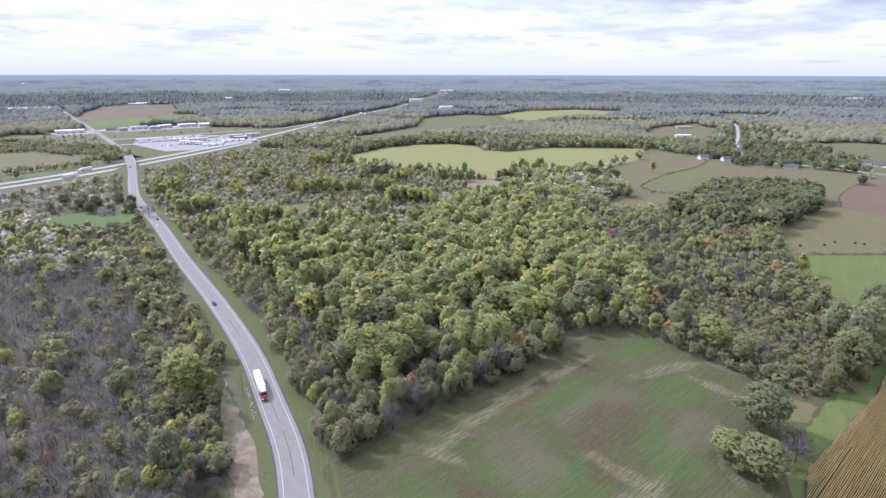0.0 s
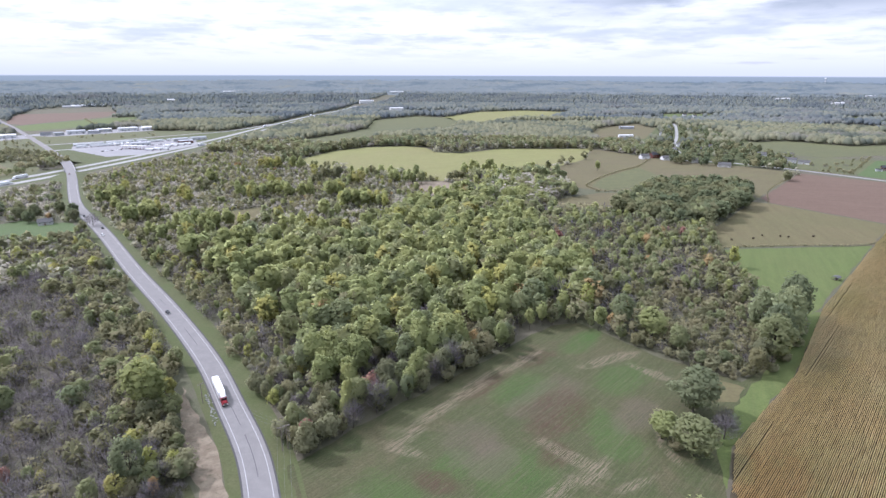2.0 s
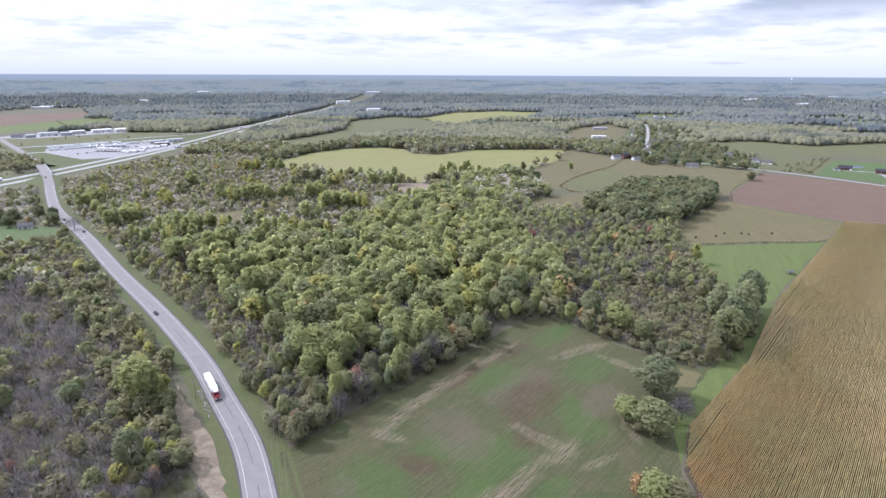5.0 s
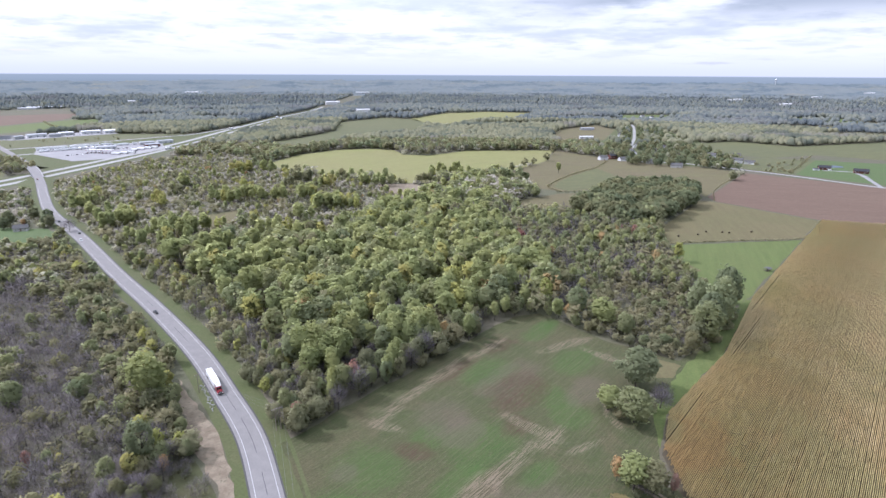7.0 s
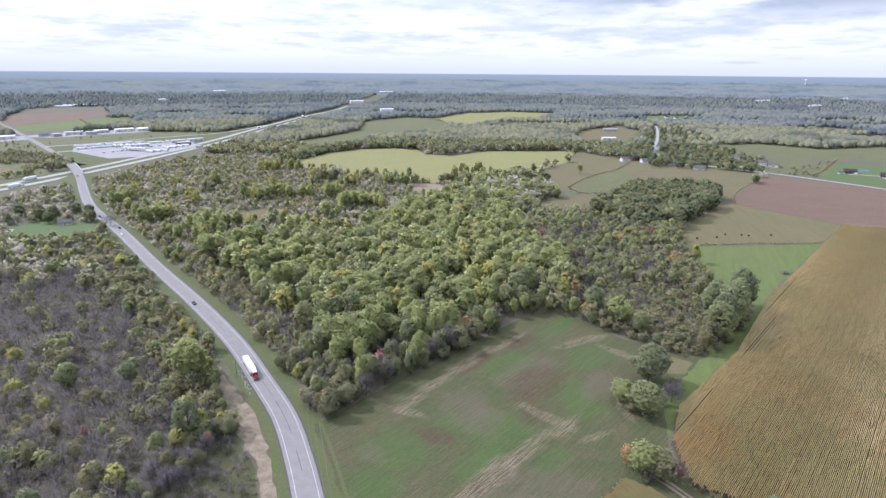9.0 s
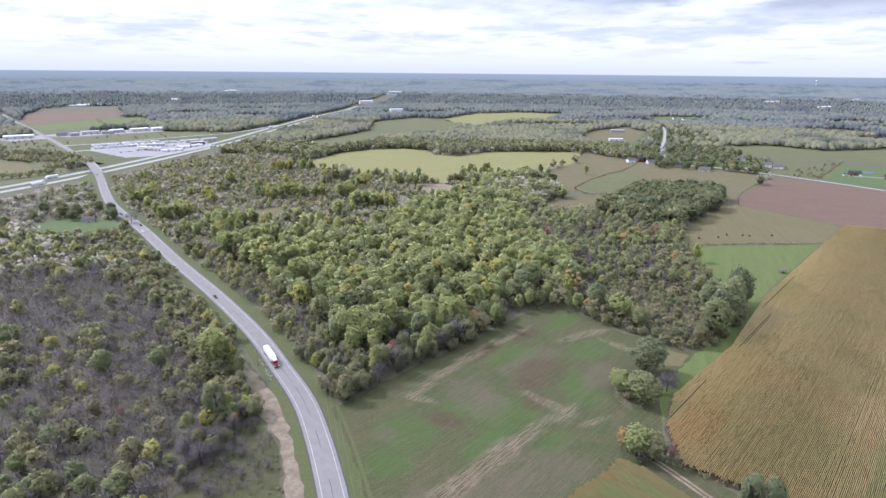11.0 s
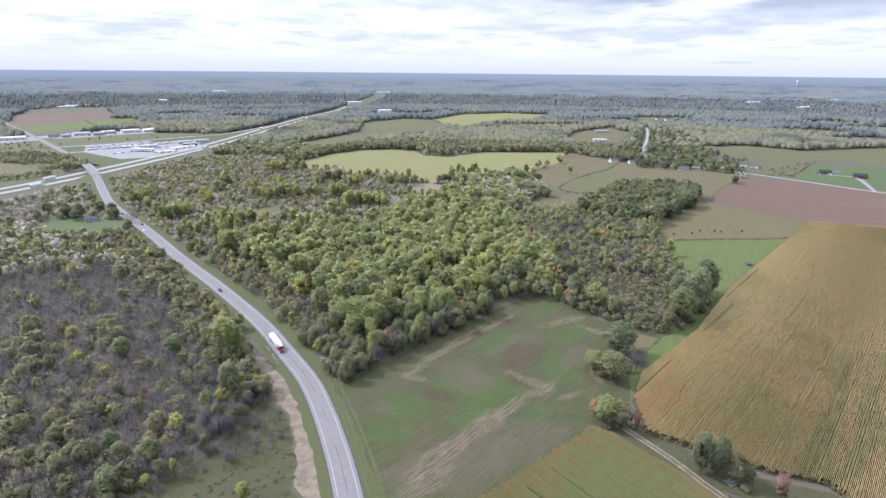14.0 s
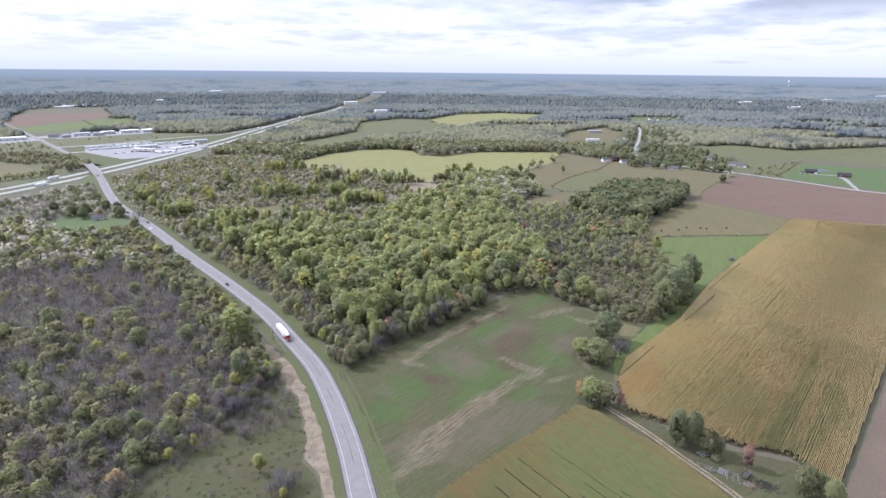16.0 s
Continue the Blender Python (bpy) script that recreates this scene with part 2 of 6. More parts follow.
c = m.mix(m.ramp(mott, 0.36, 0.56), (0.175, 0.16, 0.075), (0.118, 0.152, 0.05))
c = m.mix(m.ramp(m.noise(0.013, 4, 0.55), 0.4, 0.6, 0, 0.5), c, (0.165, 0.16, 0.07))
c = m.mix(m.ramp(streak, 0.48, 0.68, 0, 0.55), c, (0.235, 0.195, 0.115))
c = m.mix(m.ramp(tuft, 0.45, 0.68, 0, 0.4), c, (0.105, 0.13, 0.05))
c = m.mix(m.ramp(fine, 0.42, 0.7, 0, 0.75), c, (0.075, 0.08, 0.04))
edge = m.math("MULTIPLY", m.math("ADD", streak, mott), 0.5)
STAINS = [  # x, y, half length, half width, kind: dark soil, straw, faded, lush; last: turn from the rows
    (52, 200, 14, 8, 3, 0), (38, 146, 16, 10, 3, 0), (17, 154, 9, 6, 3, 0), (-5, 138, 12, 11, 3, 0), (24, 126, 12, 5, 3, 0), (98, 206, 15, 8, 3, 0), (73, 178, 9, 9, 3, 0),
    (91, 241, 13, 5, 3, 0), (54, 126, 9, 4, 3, 0), (78, 159, 9, 8, 3, 0), (-16, 119, 9, 8, 3, 0), (100, 250, 9, 4, 3, 0),
    (93, 178, 12, 6, 2, 0), (25, 168, 13, 8, 2, 0), (45, 107, 20, 10, 2, 0), (-14, 137, 5, 4, 2, 0), (31, 156, 10, 6, 2, 0), (60, 192, 20, 8, 2, 0), (20, 95, 22, 9, 2, 0), (-6, 90, 14, 7, 2, 0),
    (64, 226, 10, 5, 0, 0), (36, 204, 15, 3.2, 0, 0), (10, 146, 8, 4.5, 0, -75), (62, 181, 17, 9, 0, 0), (55, 157, 8, 5, 0, 0), (25, 116, 22, 3, 0, 0), (9, 101, 14, 3, 0, 0),
    (58, 225, 16, 1.8, 1, 0), (18, 190, 24, 2.4, 1, 0), (2, 170, 8, 2.4, 1, 0), (3, 162, 7, 2.8, 1, -75), (61, 153, 15, 3.2, 1, -90), (66, 147, 10, 3.4, 1, 0), (44, 132, 24, 3.2, 1, 0), (22, 114, 24, 4.2, 1, 0),
    (6, 99, 18, 4.2, 1, 0), (98, 222, 22, 3, 1, -22), (114, 208, 13, 2.6, 1, -90), (99, 170, 13, 1.6, 1, 25), (95, 153, 8, 1.6, 1, -120), (76, 139, 8, 1.8, 1, -20), (34, 209, 14, 1.5, 1, 0), (-2, 84, 16, 5, 1, 0),
    (60, 226, 5, 1.4, 1, -90),
]
for x, y, ru, rv, kind, turn in STAINS:
    tone = ((0.135, 0.078, 0.05), (0.40, 0.325, 0.22), (0.235, 0.185, 0.14), (0.098, 0.195, 0.04))[kind]
    lo = (0.35, 0.0, 0.55, 0.6)[kind]
    k = m.math("MULTIPLY", m.blob(x, y, ROWDIR + turn, ru * 1.3, rv * 1.5, edge), m.ramp(streak, 0.45, 0.57, lo, 1.0))
    c = m.mix(m.math("MULTIPLY", k, (0.9, 0.85, 0.5, 0.75)[kind]), c, tone)
c = m.mix(m.ramp(streak2, 0.54, 0.76, 0, 0.35), c, (0.25, 0.21, 0.13))
c = m.mix(m.ramp(lines, 0.5, 0.62, 0, 0.3), c, (0.27, 0.22, 0.13))
c = m.mix(m.ramp(lines, 0.50, 0.36, 0, 0.3), c, (0.10, 0.10, 0.05))
speck = m.noise(0.8, 6, 0.85, m.turned(ROWDIR, (2.2, 1, 1), (3, 7, 0)))
c = m.mix(m.ramp(speck, 0.5, 0.68, 0, 0.4), c, (0.28, 0.235, 0.15))
c = m.mix(m.ramp(fine, 0.48, 0.72, 0, 0.45), c, (0.09, 0.09, 0.045))
HAY = m.done(c, 0.95, normal=m.bump(fine, 0.6, 0.2))

GREENF = soil("green_pasture", (0.195, 0.255, 0.075), (0.215, 0.24, 0.085), 0.02, 0.8, 60, 4)
LAWN = soil("lawn", (0.15, 0.22, 0.078), (0.17, 0.215, 0.088), 0.03, 0.8)
TAN = soil("tan_stubble", (0.265, 0.22, 0.11), (0.215, 0.21, 0.09), 0.012, 0.5, 70, 5)
BROWN = soil("ploughed_soil", (0.26, 0.172, 0.122), (0.29, 0.20, 0.14), 0.006, 0.5, -20, 6)
TAN2 = soil("bean_field", (0.25, 0.205, 0.115), (0.24, 0.23, 0.095), 0.008, 0.4, 10, 8)
YELLOW = soil("yellowing_beans", (0.375, 0.38, 0.135), (0.38, 0.335, 0.15), 0.008, 0.4, 30, 8)
NFIELD = soil("distant_beans", (0.20, 0.21, 0.10), (0.24, 0.235, 0.10), 0.004, 0.2, 10, 10)
STUBBLE = soil("harvested_strip", (0.27, 0.205, 0.15), (0.22, 0.17, 0.12), 0.02, 0.8, 41, 1.2)
CLAY = soil("bare_clay", (0.46, 0.38, 0.27), (0.29, 0.225, 0.155), 0.22, 1.8, None, contrast=0.9, third=(0.17, 0.16, 0.09))
VERGE = soil("mown_verge", (0.15, 0.18, 0.065), (0.18, 0.175, 0.085), 0.04, 0.9)
SCRUBG = soil("rank_grass", (0.15, 0.135, 0.07), (0.13, 0.155, 0.06), 0.05, 0.7, 25, 1.4, contrast=0.9, third=(0.20, 0.17, 0.10))
GRAVEL = plain("pale_gravel", (0.42, 0.38, 0.32), 0.95, vary=0.2)
LOT = plain("worn_concrete", (0.38, 0.37, 0.37), 0.9, vary=0.2, scale=0.05, k=0.52)

m = Mat("asphalt")
g = m.noise(0.25, 6, 0.7)
h = m.noise(8.0, 3, 0.7)
c = m.mix(m.ramp(g, 0.3, 0.7), (0.345, 0.325, 0.31), (0.41, 0.385, 0.365))
c = m.mix(m.ramp(h, 0.4, 0.8, 0, 0.4), c, (0.17, 0.17, 0.175))
ASPHALT = m.done(c, 0.9, normal=m.bump(h, 0.2, 0.02))
PALE_ROAD = plain("pale_concrete_road", (0.40, 0.39, 0.375), 0.9, vary=0.15, scale=0.1, k=0.58)
TAR = plain("tar_seam", (0.09, 0.09, 0.095), 0.7, vary=0.3)
SHOULDER = plain("dark_shoulder", (0.14, 0.135, 0.13), 0.95, vary=0.3)
PAINT = plain("road_paint", (0.62, 0.62, 0.60), 0.7, vary=0.3, scale=0.5, k=0.52)
WHITE = plain("white_paint", (0.78, 0.78, 0.77), 0.5, vary=0.08, k=0.9)
BWHITE = plain("weathered_white_cladding", (0.56, 0.56, 0.56), 0.6, vary=0.2, k=0.9)
SIDING = plain("pale_siding", (0.52, 0.51, 0.49), 0.7, vary=0.12, k=0.75)
GREYW = plain("grey_metal", (0.42, 0.43, 0.45), 0.5, 0.3, vary=0.15, k=0.7)
SHINGLE = plain("grey_shingle", (0.20, 0.195, 0.19), 0.9, vary=0.3, scale=1.5)
DARKROOF = plain("dark_shingle", (0.075, 0.075, 0.085), 0.9, vary=0.3, scale=1.5)
BRICKC = plain("red_brick", (0.25, 0.10, 0.075), 0.9, vary=0.25)
REDP = plain("red_lacquer", (0.45, 0.02, 0.03), 0.3, vary=0.05, spec=0.5)
BLACKP = plain("black_lacquer", (0.02, 0.02, 0.022), 0.25, vary=0.05, spec=0.5)
RUBBER = plain("rubber", (0.025, 0.025, 0.025), 0.85)
CHROME = plain("chrome", (0.6, 0.6, 0.6), 0.2, 1.0, vary=0.05)
GLASS = plain("dark_glazing", (0.02, 0.025, 0.03), 0.08, vary=0.02, spec=0.6)
POLEW = plain("weathered_pole", (0.50, 0.42, 0.35), 0.9, vary=0.4, scale=3)
WIRE = plain("aluminium_wire", (0.30, 0.30, 0.29), 0.6, 0.2)
WOODP = plain("grey_lumber", (0.33, 0.30, 0.27), 0.9, vary=0.4, scale=2)
WATER = Mat("pond_water").done((0.10, 0.13, 0.15), 0.06, spec=0.6)
STONE = plain("pale_riprap", (0.55, 0.55, 0.53), 0.9, vary=0.3, scale=2)

# ---- helpers ----
rng = np.random.default_rng(7)


def np_mesh(name, verts, faces, mats, tint=None, index=None, smooth=False, way=None):
    """A mesh from arrays; faces is an (n, 3) or (n, 4) array."""
    me = bpy.data.meshes.new(name)
    verts, faces = np.asarray(verts, np.float32), np.asarray(faces, np.int32)
    k = faces.shape[1]
    me.vertices.add(len(verts))
    me.vertices.foreach_set("co", verts.ravel())
    me.loops.add(faces.size)
    me.loops.foreach_set("vertex_index", faces.ravel())
    me.polygons.add(len(faces))
    me.polygons.foreach_set("loop_start", np.arange(0, faces.size, k, dtype=np.int32))
    if index is not None:
        me.polygons.foreach_set("material_index", np.asarray(index, np.int32))
    if smooth:
        me.polygons.foreach_set("use_smooth", np.ones(len(faces), bool))
    me.update(calc_edges=True)
    if tint is not None:
        a = me.attributes.new("tint", "FLOAT", "POINT")
        a.data.foreach_set("value", np.asarray(tint, np.float32))
    for mm in mats:
        me.materials.append(mm)
    if way is not None:
        me.normals_split_custom_set_from_vertices(way)
    return me


def part(name, bm, material, parent=None, label=""):
    """Links a bmesh as one mesh object under a thing or a part."""
    me = bpy.data.meshes.new(name)
    bm.to_mesh(me)
    bm.free()
    me.materials.append(material)
    ob = new(name, me)
    ob.parent = parent
    return tagged(ob, label)


def box(bm, x0, x1, y0, y1, z0, z1, bevel=0.0):
    r = bmesh.ops.create_cube(bm, size=1)
    for v in r["verts"]:
        v.co = Vector(((x0 + x1) / 2 + v.co.x * (x1 - x0), (y0 + y1) / 2 + v.co.y * (y1 - y0), (z0 + z1) / 2 + v.co.z * (z1 - z0)))
    if bevel:
        es = list({e for v in r["verts"] for e in v.link_edges})
        bmesh.ops.bevel(bm, geom=es, offset=bevel, segments=2, affect="EDGES")
    return bm


def boxed(*dims, bevel=0.0):
    return box(bmesh.new(), *dims, bevel=bevel)


def rod(bm, a, b, r0, r1=None, n=8):
    a, b = Vector(a), Vector(b)
    d = b - a
    bmesh.ops.create_cone(bm, cap_ends=True, segments=n, radius1=r0, radius2=r0 if r1 is None else r1, depth=d.length,
                          matrix=Matrix.Translation((a + b) / 2) @ d.to_track_quat("Z", "Y").to_matrix().to_4x4())
    return bm


def prism(bm, outline, x0, x1):
    """Outline in (y, z), drawn out from x0 to x1."""
    a = [bm.verts.new((x0, y, z)) for y, z in outline]
    b = [bm.verts.new((x1, y, z)) for y, z in outline]
    bm.faces.new(a[::-1])
    bm.faces.new(b)
    for i in range(len(a)):
        j = (i + 1) % len(a)
        bm.faces.new((a[i], a[j], b[j], b[i]))
    bmesh.ops.recalc_face_normals(bm, faces=bm.faces)
    return bm


def empty(name, m=None):
    ob = new(name)
    ob.matrix_world = m or Matrix()
    return ob


def spline(pts, step):
    """Points every step or so along a smooth line through pts (tuples of any length)."""
    p = np.array([np.array(q, float) for q in pts])
    p = np.vstack([2 * p[0] - p[1], p, 2 * p[-1] - p[-2]])
    out = []
    for i in range(1, len(p) - 2):
        n = max(2, int(np.linalg.norm(p[i + 1] - p[i]) / step))
        for u in np.linspace(0, 1, n, endpoint=False):
            out.append(0.5 * (2 * p[i] + (p[i + 1] - p[i - 1]) * u + (2 * p[i - 1] - 5 * p[i] + 4 * p[i + 1] - p[i + 2]) * u * u
                              + (3 * p[i] - p[i - 1] - 3 * p[i + 1] + p[i + 2]) * u ** 3))
    out.append(p[-2])
    return np.array(out)


def normals2(line):
    d = np.gradient(line[:, :2], axis=0)
    d /= np.linalg.norm(d, axis=1, keepdims=True)
    return np.stack([d[:, 1], -d[:, 0]], 1)      # to the right of the way


def ribbon(name, line, profile, mat, parent=None):
    """A strip along a line of x, y, z; profile: (offset to the right, height) pairs."""
    nr = normals2(line)
    rows = [np.column_stack([line[:, :2] + nr * o, line[:, 2] + h]) for o, h in profile]
    k, n = len(profile), len(line)
    v = np.stack(rows, 1).reshape(-1, 3)
    i, j = np.meshgrid(np.arange(n - 1), np.arange(k - 1), indexing="ij")
    a = (i * k + j).ravel()
    ob = new(name, np_mesh(name, v, np.stack([a, a + k, a + k + 1, a + 1], 1), [mat], smooth=False))
    ob.parent = parent
    return ob


def inside(poly, x, y):
    x, y = np.asarray(x, float), np.asarray(y, float)
    res = np.zeros(x.shape, bool)
    n = len(poly)
    for i in range(n):
        (x1, y1), (x2, y2) = poly[i], poly[(i + 1) % n]
        if y1 == y2:
            continue
        hitm = ((y1 > y) != (y2 > y)) & (x < (x2 - x1) * (y - y1) / (y2 - y1) + x1)
        res ^= hitm
    return res


def off_line(line, x, y):
    """Distance of points from a polyline (coarse)."""
    best = np.full(np.shape(x), 1e9)
    for (ax, ay), (bx, by) in zip(line[:-1], line[1:]):
        dx, dy = bx - ax, by - ay
        u = np.clip(((x - ax) * dx + (y - ay) * dy) / (dx * dx + dy * dy + 1e-9), 0, 1)
        best = np.minimum(best, np.hypot(x - ax - u * dx, y - ay - u * dy))
    return best


def wavy(poly, step, amp, seed):
    """The outline of poly with uneven edges."""
    r = np.random.default_rng(seed)
    out = []
    for i in range(len(poly)):
        a, b = np.array(poly[i], float), np.array(poly[(i + 1) % len(poly)], float)
        n = max(1, int(np.linalg.norm(b - a) / step))
        for u in np.arange(n) / n:
            out.append(a + (b - a) * u + (r.normal(0, amp, 2) if u > 0 else 0))
    return out


def patch(name, poly, z, mat, label, category, step=6.0, amp=0.5):
    """A field: a low slab with uneven edges on the ground."""
    bm = bmesh.new()
    pts = wavy(poly, step, amp, len(name) * 7 + int(abs(poly[0][0])))
    top = bm.faces.new([bm.verts.new((x, y, z)) for x, y in pts])
    bm.normal_update()
    if top.normal.z < 0:
        top.normal_flip()
    r = bmesh.ops.extrude_face_region(bm, geom=[top])
    for v in [g for g in r["geom"] if isinstance(g, bmesh.types.BMVert)]:
        v.co.z = z
    for v in top.verts:
        v.co.z = -0.3
    bm.faces.ensure_lookup_table()
    bmesh.ops.triangulate(bm, faces=[f for f in bm.faces if len(f.verts) > 4])
    bmesh.ops.recalc_face_normals(bm, faces=bm.faces)
    return tagged(part(name, bm, mat), label, category, kind="structure")


# ---- the plan, in metres ----
ROAD = [(6, -420), (2, -280), (-3, -160), (-10, -70), (-17, 0), (-22, 40), (-27, 69), (-31, 90), (-36, 111), (-43, 136), (-53, 165), (-69, 197), (-92, 240), (-132, 302), (-182, 374),
        (-249, 475), (-318, 572), (-360, 645), (-405, 730), (-452, 812), (-500, 890), (-540, 950), (-585, 1015), (-650, 1105), (-777, 1277),
        (-945, 1501), (-1101, 1704), (-1322, 2010)]
INTER = [(-700, 330), (-620, 460), (-560, 560), (-500, 664), (-466, 745), (-440, 825), (-400, 970), (-352, 1190), (-312, 1470), (-258, 1803), (-219, 1973), (-173, 2177), (-121, 2548), (15, 3406)]
RAMP = [(-321, 1552), (-384, 1361), (-456, 1289), (-521, 1224), (-568, 1170), (-650, 1108)]
LANE_E = [(420, 850), (470, 830), (516, 804), (567, 739), (612, 666), (648, 599), (677, 566), (760, 470)]
STREET = [(470, 820), (507, 982), (605, 1170), (719, 1403), (760, 1500)]
TRACK = [(86, 118), (92, 109), (102, 88), (107, 74), (116, 51), (122, 20), (122, -60), (118, -200)]

HAYF = [(-40, 158), (-8, 186), (39, 225), (68, 252), (82, 262), (98, 264), (124, 222), (150, 198), (180, 216), (222, 252), (200, 226), (176, 203),
        (119, 157), (104, 133), (94, 116), (82, 106), (33, 76), (6, 55), (-2, 36), (18, -60), (26, -200), (20, -330), (8, -200), (-1, -50), (-13, 60), (-25, 115)]
CORN_A = [(104, 131), (119, 154), (176, 200), (240, 267), (377, 386), (441, 441), (524, 406), (580, 400), (268, 138), (158, 46), (154, 67), (135, 76), (116, 91), (99, 106)]
CORN_B = [(2, 60), (22, 76), (69, 107), (76, 113), (84, 106), (104, 72), (112, 47), (117, 10), (116, -60), (112, -200), (26, -200), (14, -60), (-6, 38)]
STRIP = [(160, 44), (270, 136), (582, 398), (700, 400), (420, 60), (260, -150), (150, -150), (160, 0)]
GREEN = [(208, 249), (240, 270), (283, 307), (374, 386), (243, 386), (225, 330)]
TANF = [(245, 391), (379, 390), (441, 443), (391, 537), (376, 546), (276, 443)]
BROWNF = [(551, 712), (676, 564), (900, 330), (720, 250), (582, 402), (524, 410), (444, 447), (393, 540), (397, 562)]
BEANS = [(356, 985), (419, 858), (505, 782), (549, 714), (395, 564), (403, 617), (307, 630), (240, 614), (205, 645), (192, 742), (300, 860)]
YELF = [(-165, 850), (-110, 985), (-50, 1038), (14, 1052), (58, 1024), (70, 962), (112, 946), (192, 1002), (354, 990), (298, 860), (188, 742), (62, 690), (0, 720), (-70, 770)]
MEADOW = [(156, 565), (229, 603), (300, 600), (254, 575), (205, 500), (160, 515)]
NFLD = [(-200, 1160), (-127, 1264), (-67, 1406), (-59, 1656), (76, 1828), (170, 1740), (186, 1590), (137, 1405), (60, 1349), (-10, 1298), (-72, 1185), (-138, 1108)]
NFLD2 = [(150, 1765), (301, 2015), (473, 2079), (635, 1997), (495, 1790), (376, 1765), (251, 1565), (196, 1580)]
BARNF = [(430, 1150), (441, 1250), (520, 1400), (651, 1500), (646, 1360), (520, 1140)]
EFLD = [(640, 930), (662, 1060), (789, 1085), (860, 990), (1117, 1040), (1300, 900), (913, 760), (806, 870), (690, 850)]
LAWNE = [(615, 690), (754, 815), (857, 754), (900, 640), (690, 572)]
NWBROWN = [(-1029, 1612), (-1168, 1869), (-1270, 2150), (-1219, 2260), (-1063, 2245), (-916, 2010), (-880, 1832), (-940, 1632), (-958, 1560)]
NWGREEN = [(-950, 1520), (-925, 1605), (-852, 1800), (-788, 1832), (-718, 1706), (-750, 1539), (-799, 1447), (-848, 1390)]
LOTP = [(-592, 1098), (-566, 1036), (-463, 944), (-405, 972), (-366, 1090), (-412, 1214), (-500, 1172)]
LFIELD = [(-780, 860), (-708, 903), (-664, 916), (-593, 879), (-514, 806), (-511, 776), (-545, 756), (-640, 690)]
SCRUBW = [(-900, 1060), (-834, 1090), (-783, 1089), (-675, 1037), (-576, 990), (-505, 868), (-520, 828), (-605, 897), (-673, 930), (-740, 912)]
LBEIGE = [(-440, 530), (-391, 527), (-382, 496), (-440, 484)]
LAWNL = [(-360, 496), (-343, 520), (-290, 508), (-262, 474), (-279, 440), (-331, 458)]
CLEAR1 = [(-164, 543), (-129, 566), (-128, 501), (-146, 470)]
CLEAR2 = [(5, 685), (60, 690), (88, 645), (41, 596)]
CLAYS = [(-94, 214), (-83, 195), (-70, 175), (-61.5, 157), (-53.5, 137), (-48, 117), (-42, 94), (-38.7, 77), (-36, 64), (-31, 35), (-37, 35), (-40, 64), (-44.5, 80), (-50, 88), (-50, 100), (-54.6, 120), (-61.4, 140), (-69.6, 153), (-79.5, 173), (-90, 199)]
RANK = [(-78, 152), (-70, 151), (-61.8, 138), (-55, 119), (-50.5, 99), (-51, 86), (-45, 78), (-41, 62), (-38, 30), (-75, 30), (-122, 60), (-106, 88), (-92, 104), (-84, 118), (-76, 136)]
JUNCT = [(-545, 960), (-455, 850), (-350, 1220), (-315, 1480), (-400, 1360), (-560, 1172), (-650, 1106), (-600, 1030)]
WARE = [(-800, 1290), (-720, 1262), (-560, 1390), (-620, 1450), (-770, 1345)]
WESTOPEN = [(-455, 730), (-600, 690), (-900, 1040), (-900, 1200), (-720, 1200), (-640, 1085), (-560, 960)]
RAMPSIDE = [(-810, 1255), (-660, 1115), (-520, 1235), (-400, 1370), (-560, 1385)]
GARDEN = [(575, 740), (596, 800), (660, 850), (700, 845), (765, 815), (615, 692)]
FACTORY = [(-1270, 2180), (-1090, 2180), (-1050, 2390), (-1280, 2400)]
WESTYARD = [(-860, 1230), (-790, 1180), (-740, 1240), (-800, 1300)]

VILLAGE = [(385, 850), (470, 790), (590, 760), (640, 930), (720, 1100), (800, 1450), (640, 1380), (500, 1120)]

# ---- ground: one sheet out to the horizon ----
def roll_of(x, y):
    r = np.hypot(x, y)
    far = np.clip((r - 2300) / 1500, 0, 1)
    return 62 * np.clip((r - 2300) / 2700, 0, 1.2) ** 1.5 + 0.5 * far * (10 * np.sin(x / 700 + 1.3) * np.cos(y / 900) + 6 * np.sin(x / 310 + y / 420))


ang = np.linspace(0, 2 * np.pi, 241)[:-1]
rad = np.concatenate([np.linspace(0, 2300, 24)[1:], np.linspace(2300, 4985, 36)[1:]])
gx, gy = np.outer(rad, np.sin(ang)), np.outer(rad, np.cos(ang))
gv = np.vstack([[0, 0, 0], np.stack([gx, gy, roll_of(gx, gy) - 0.0], -1).reshape(-1, 3)])
nn = len(ang)
fi, fj = np.meshgrid(np.arange(len(rad) - 1), np.arange(nn), indexing="ij")
q0, q1 = (1 + fi * nn + fj).ravel(), (1 + fi * nn + (fj + 1) % nn).ravel()
quads = np.stack([q0, q1, q1 + nn, q0 + nn], 1)
tri = np.stack([np.zeros(nn, int), 1 + (np.arange(nn) + 1) % nn, 1 + np.arange(nn), np.zeros(nn, int)], 1)
gm = bpy.data.meshes.new("ground")
gm.from_pydata(gv.tolist(), [], [q[::-1] for q in quads.tolist()] + [t[:3] for t in tri.tolist()])
gm.materials.append(GROUND)
gm.update()
tagged(new("ground", gm), "rough grassy ground of meadows and woodland floor", "ground", kind="structure")

# ---- roads ----
def crest(y):
    """The road climbs an embankment to cross over the motorway."""
    return 6.0 * math.exp(-((y - 800) / 130) ** 2) if y > 450 else 0.0


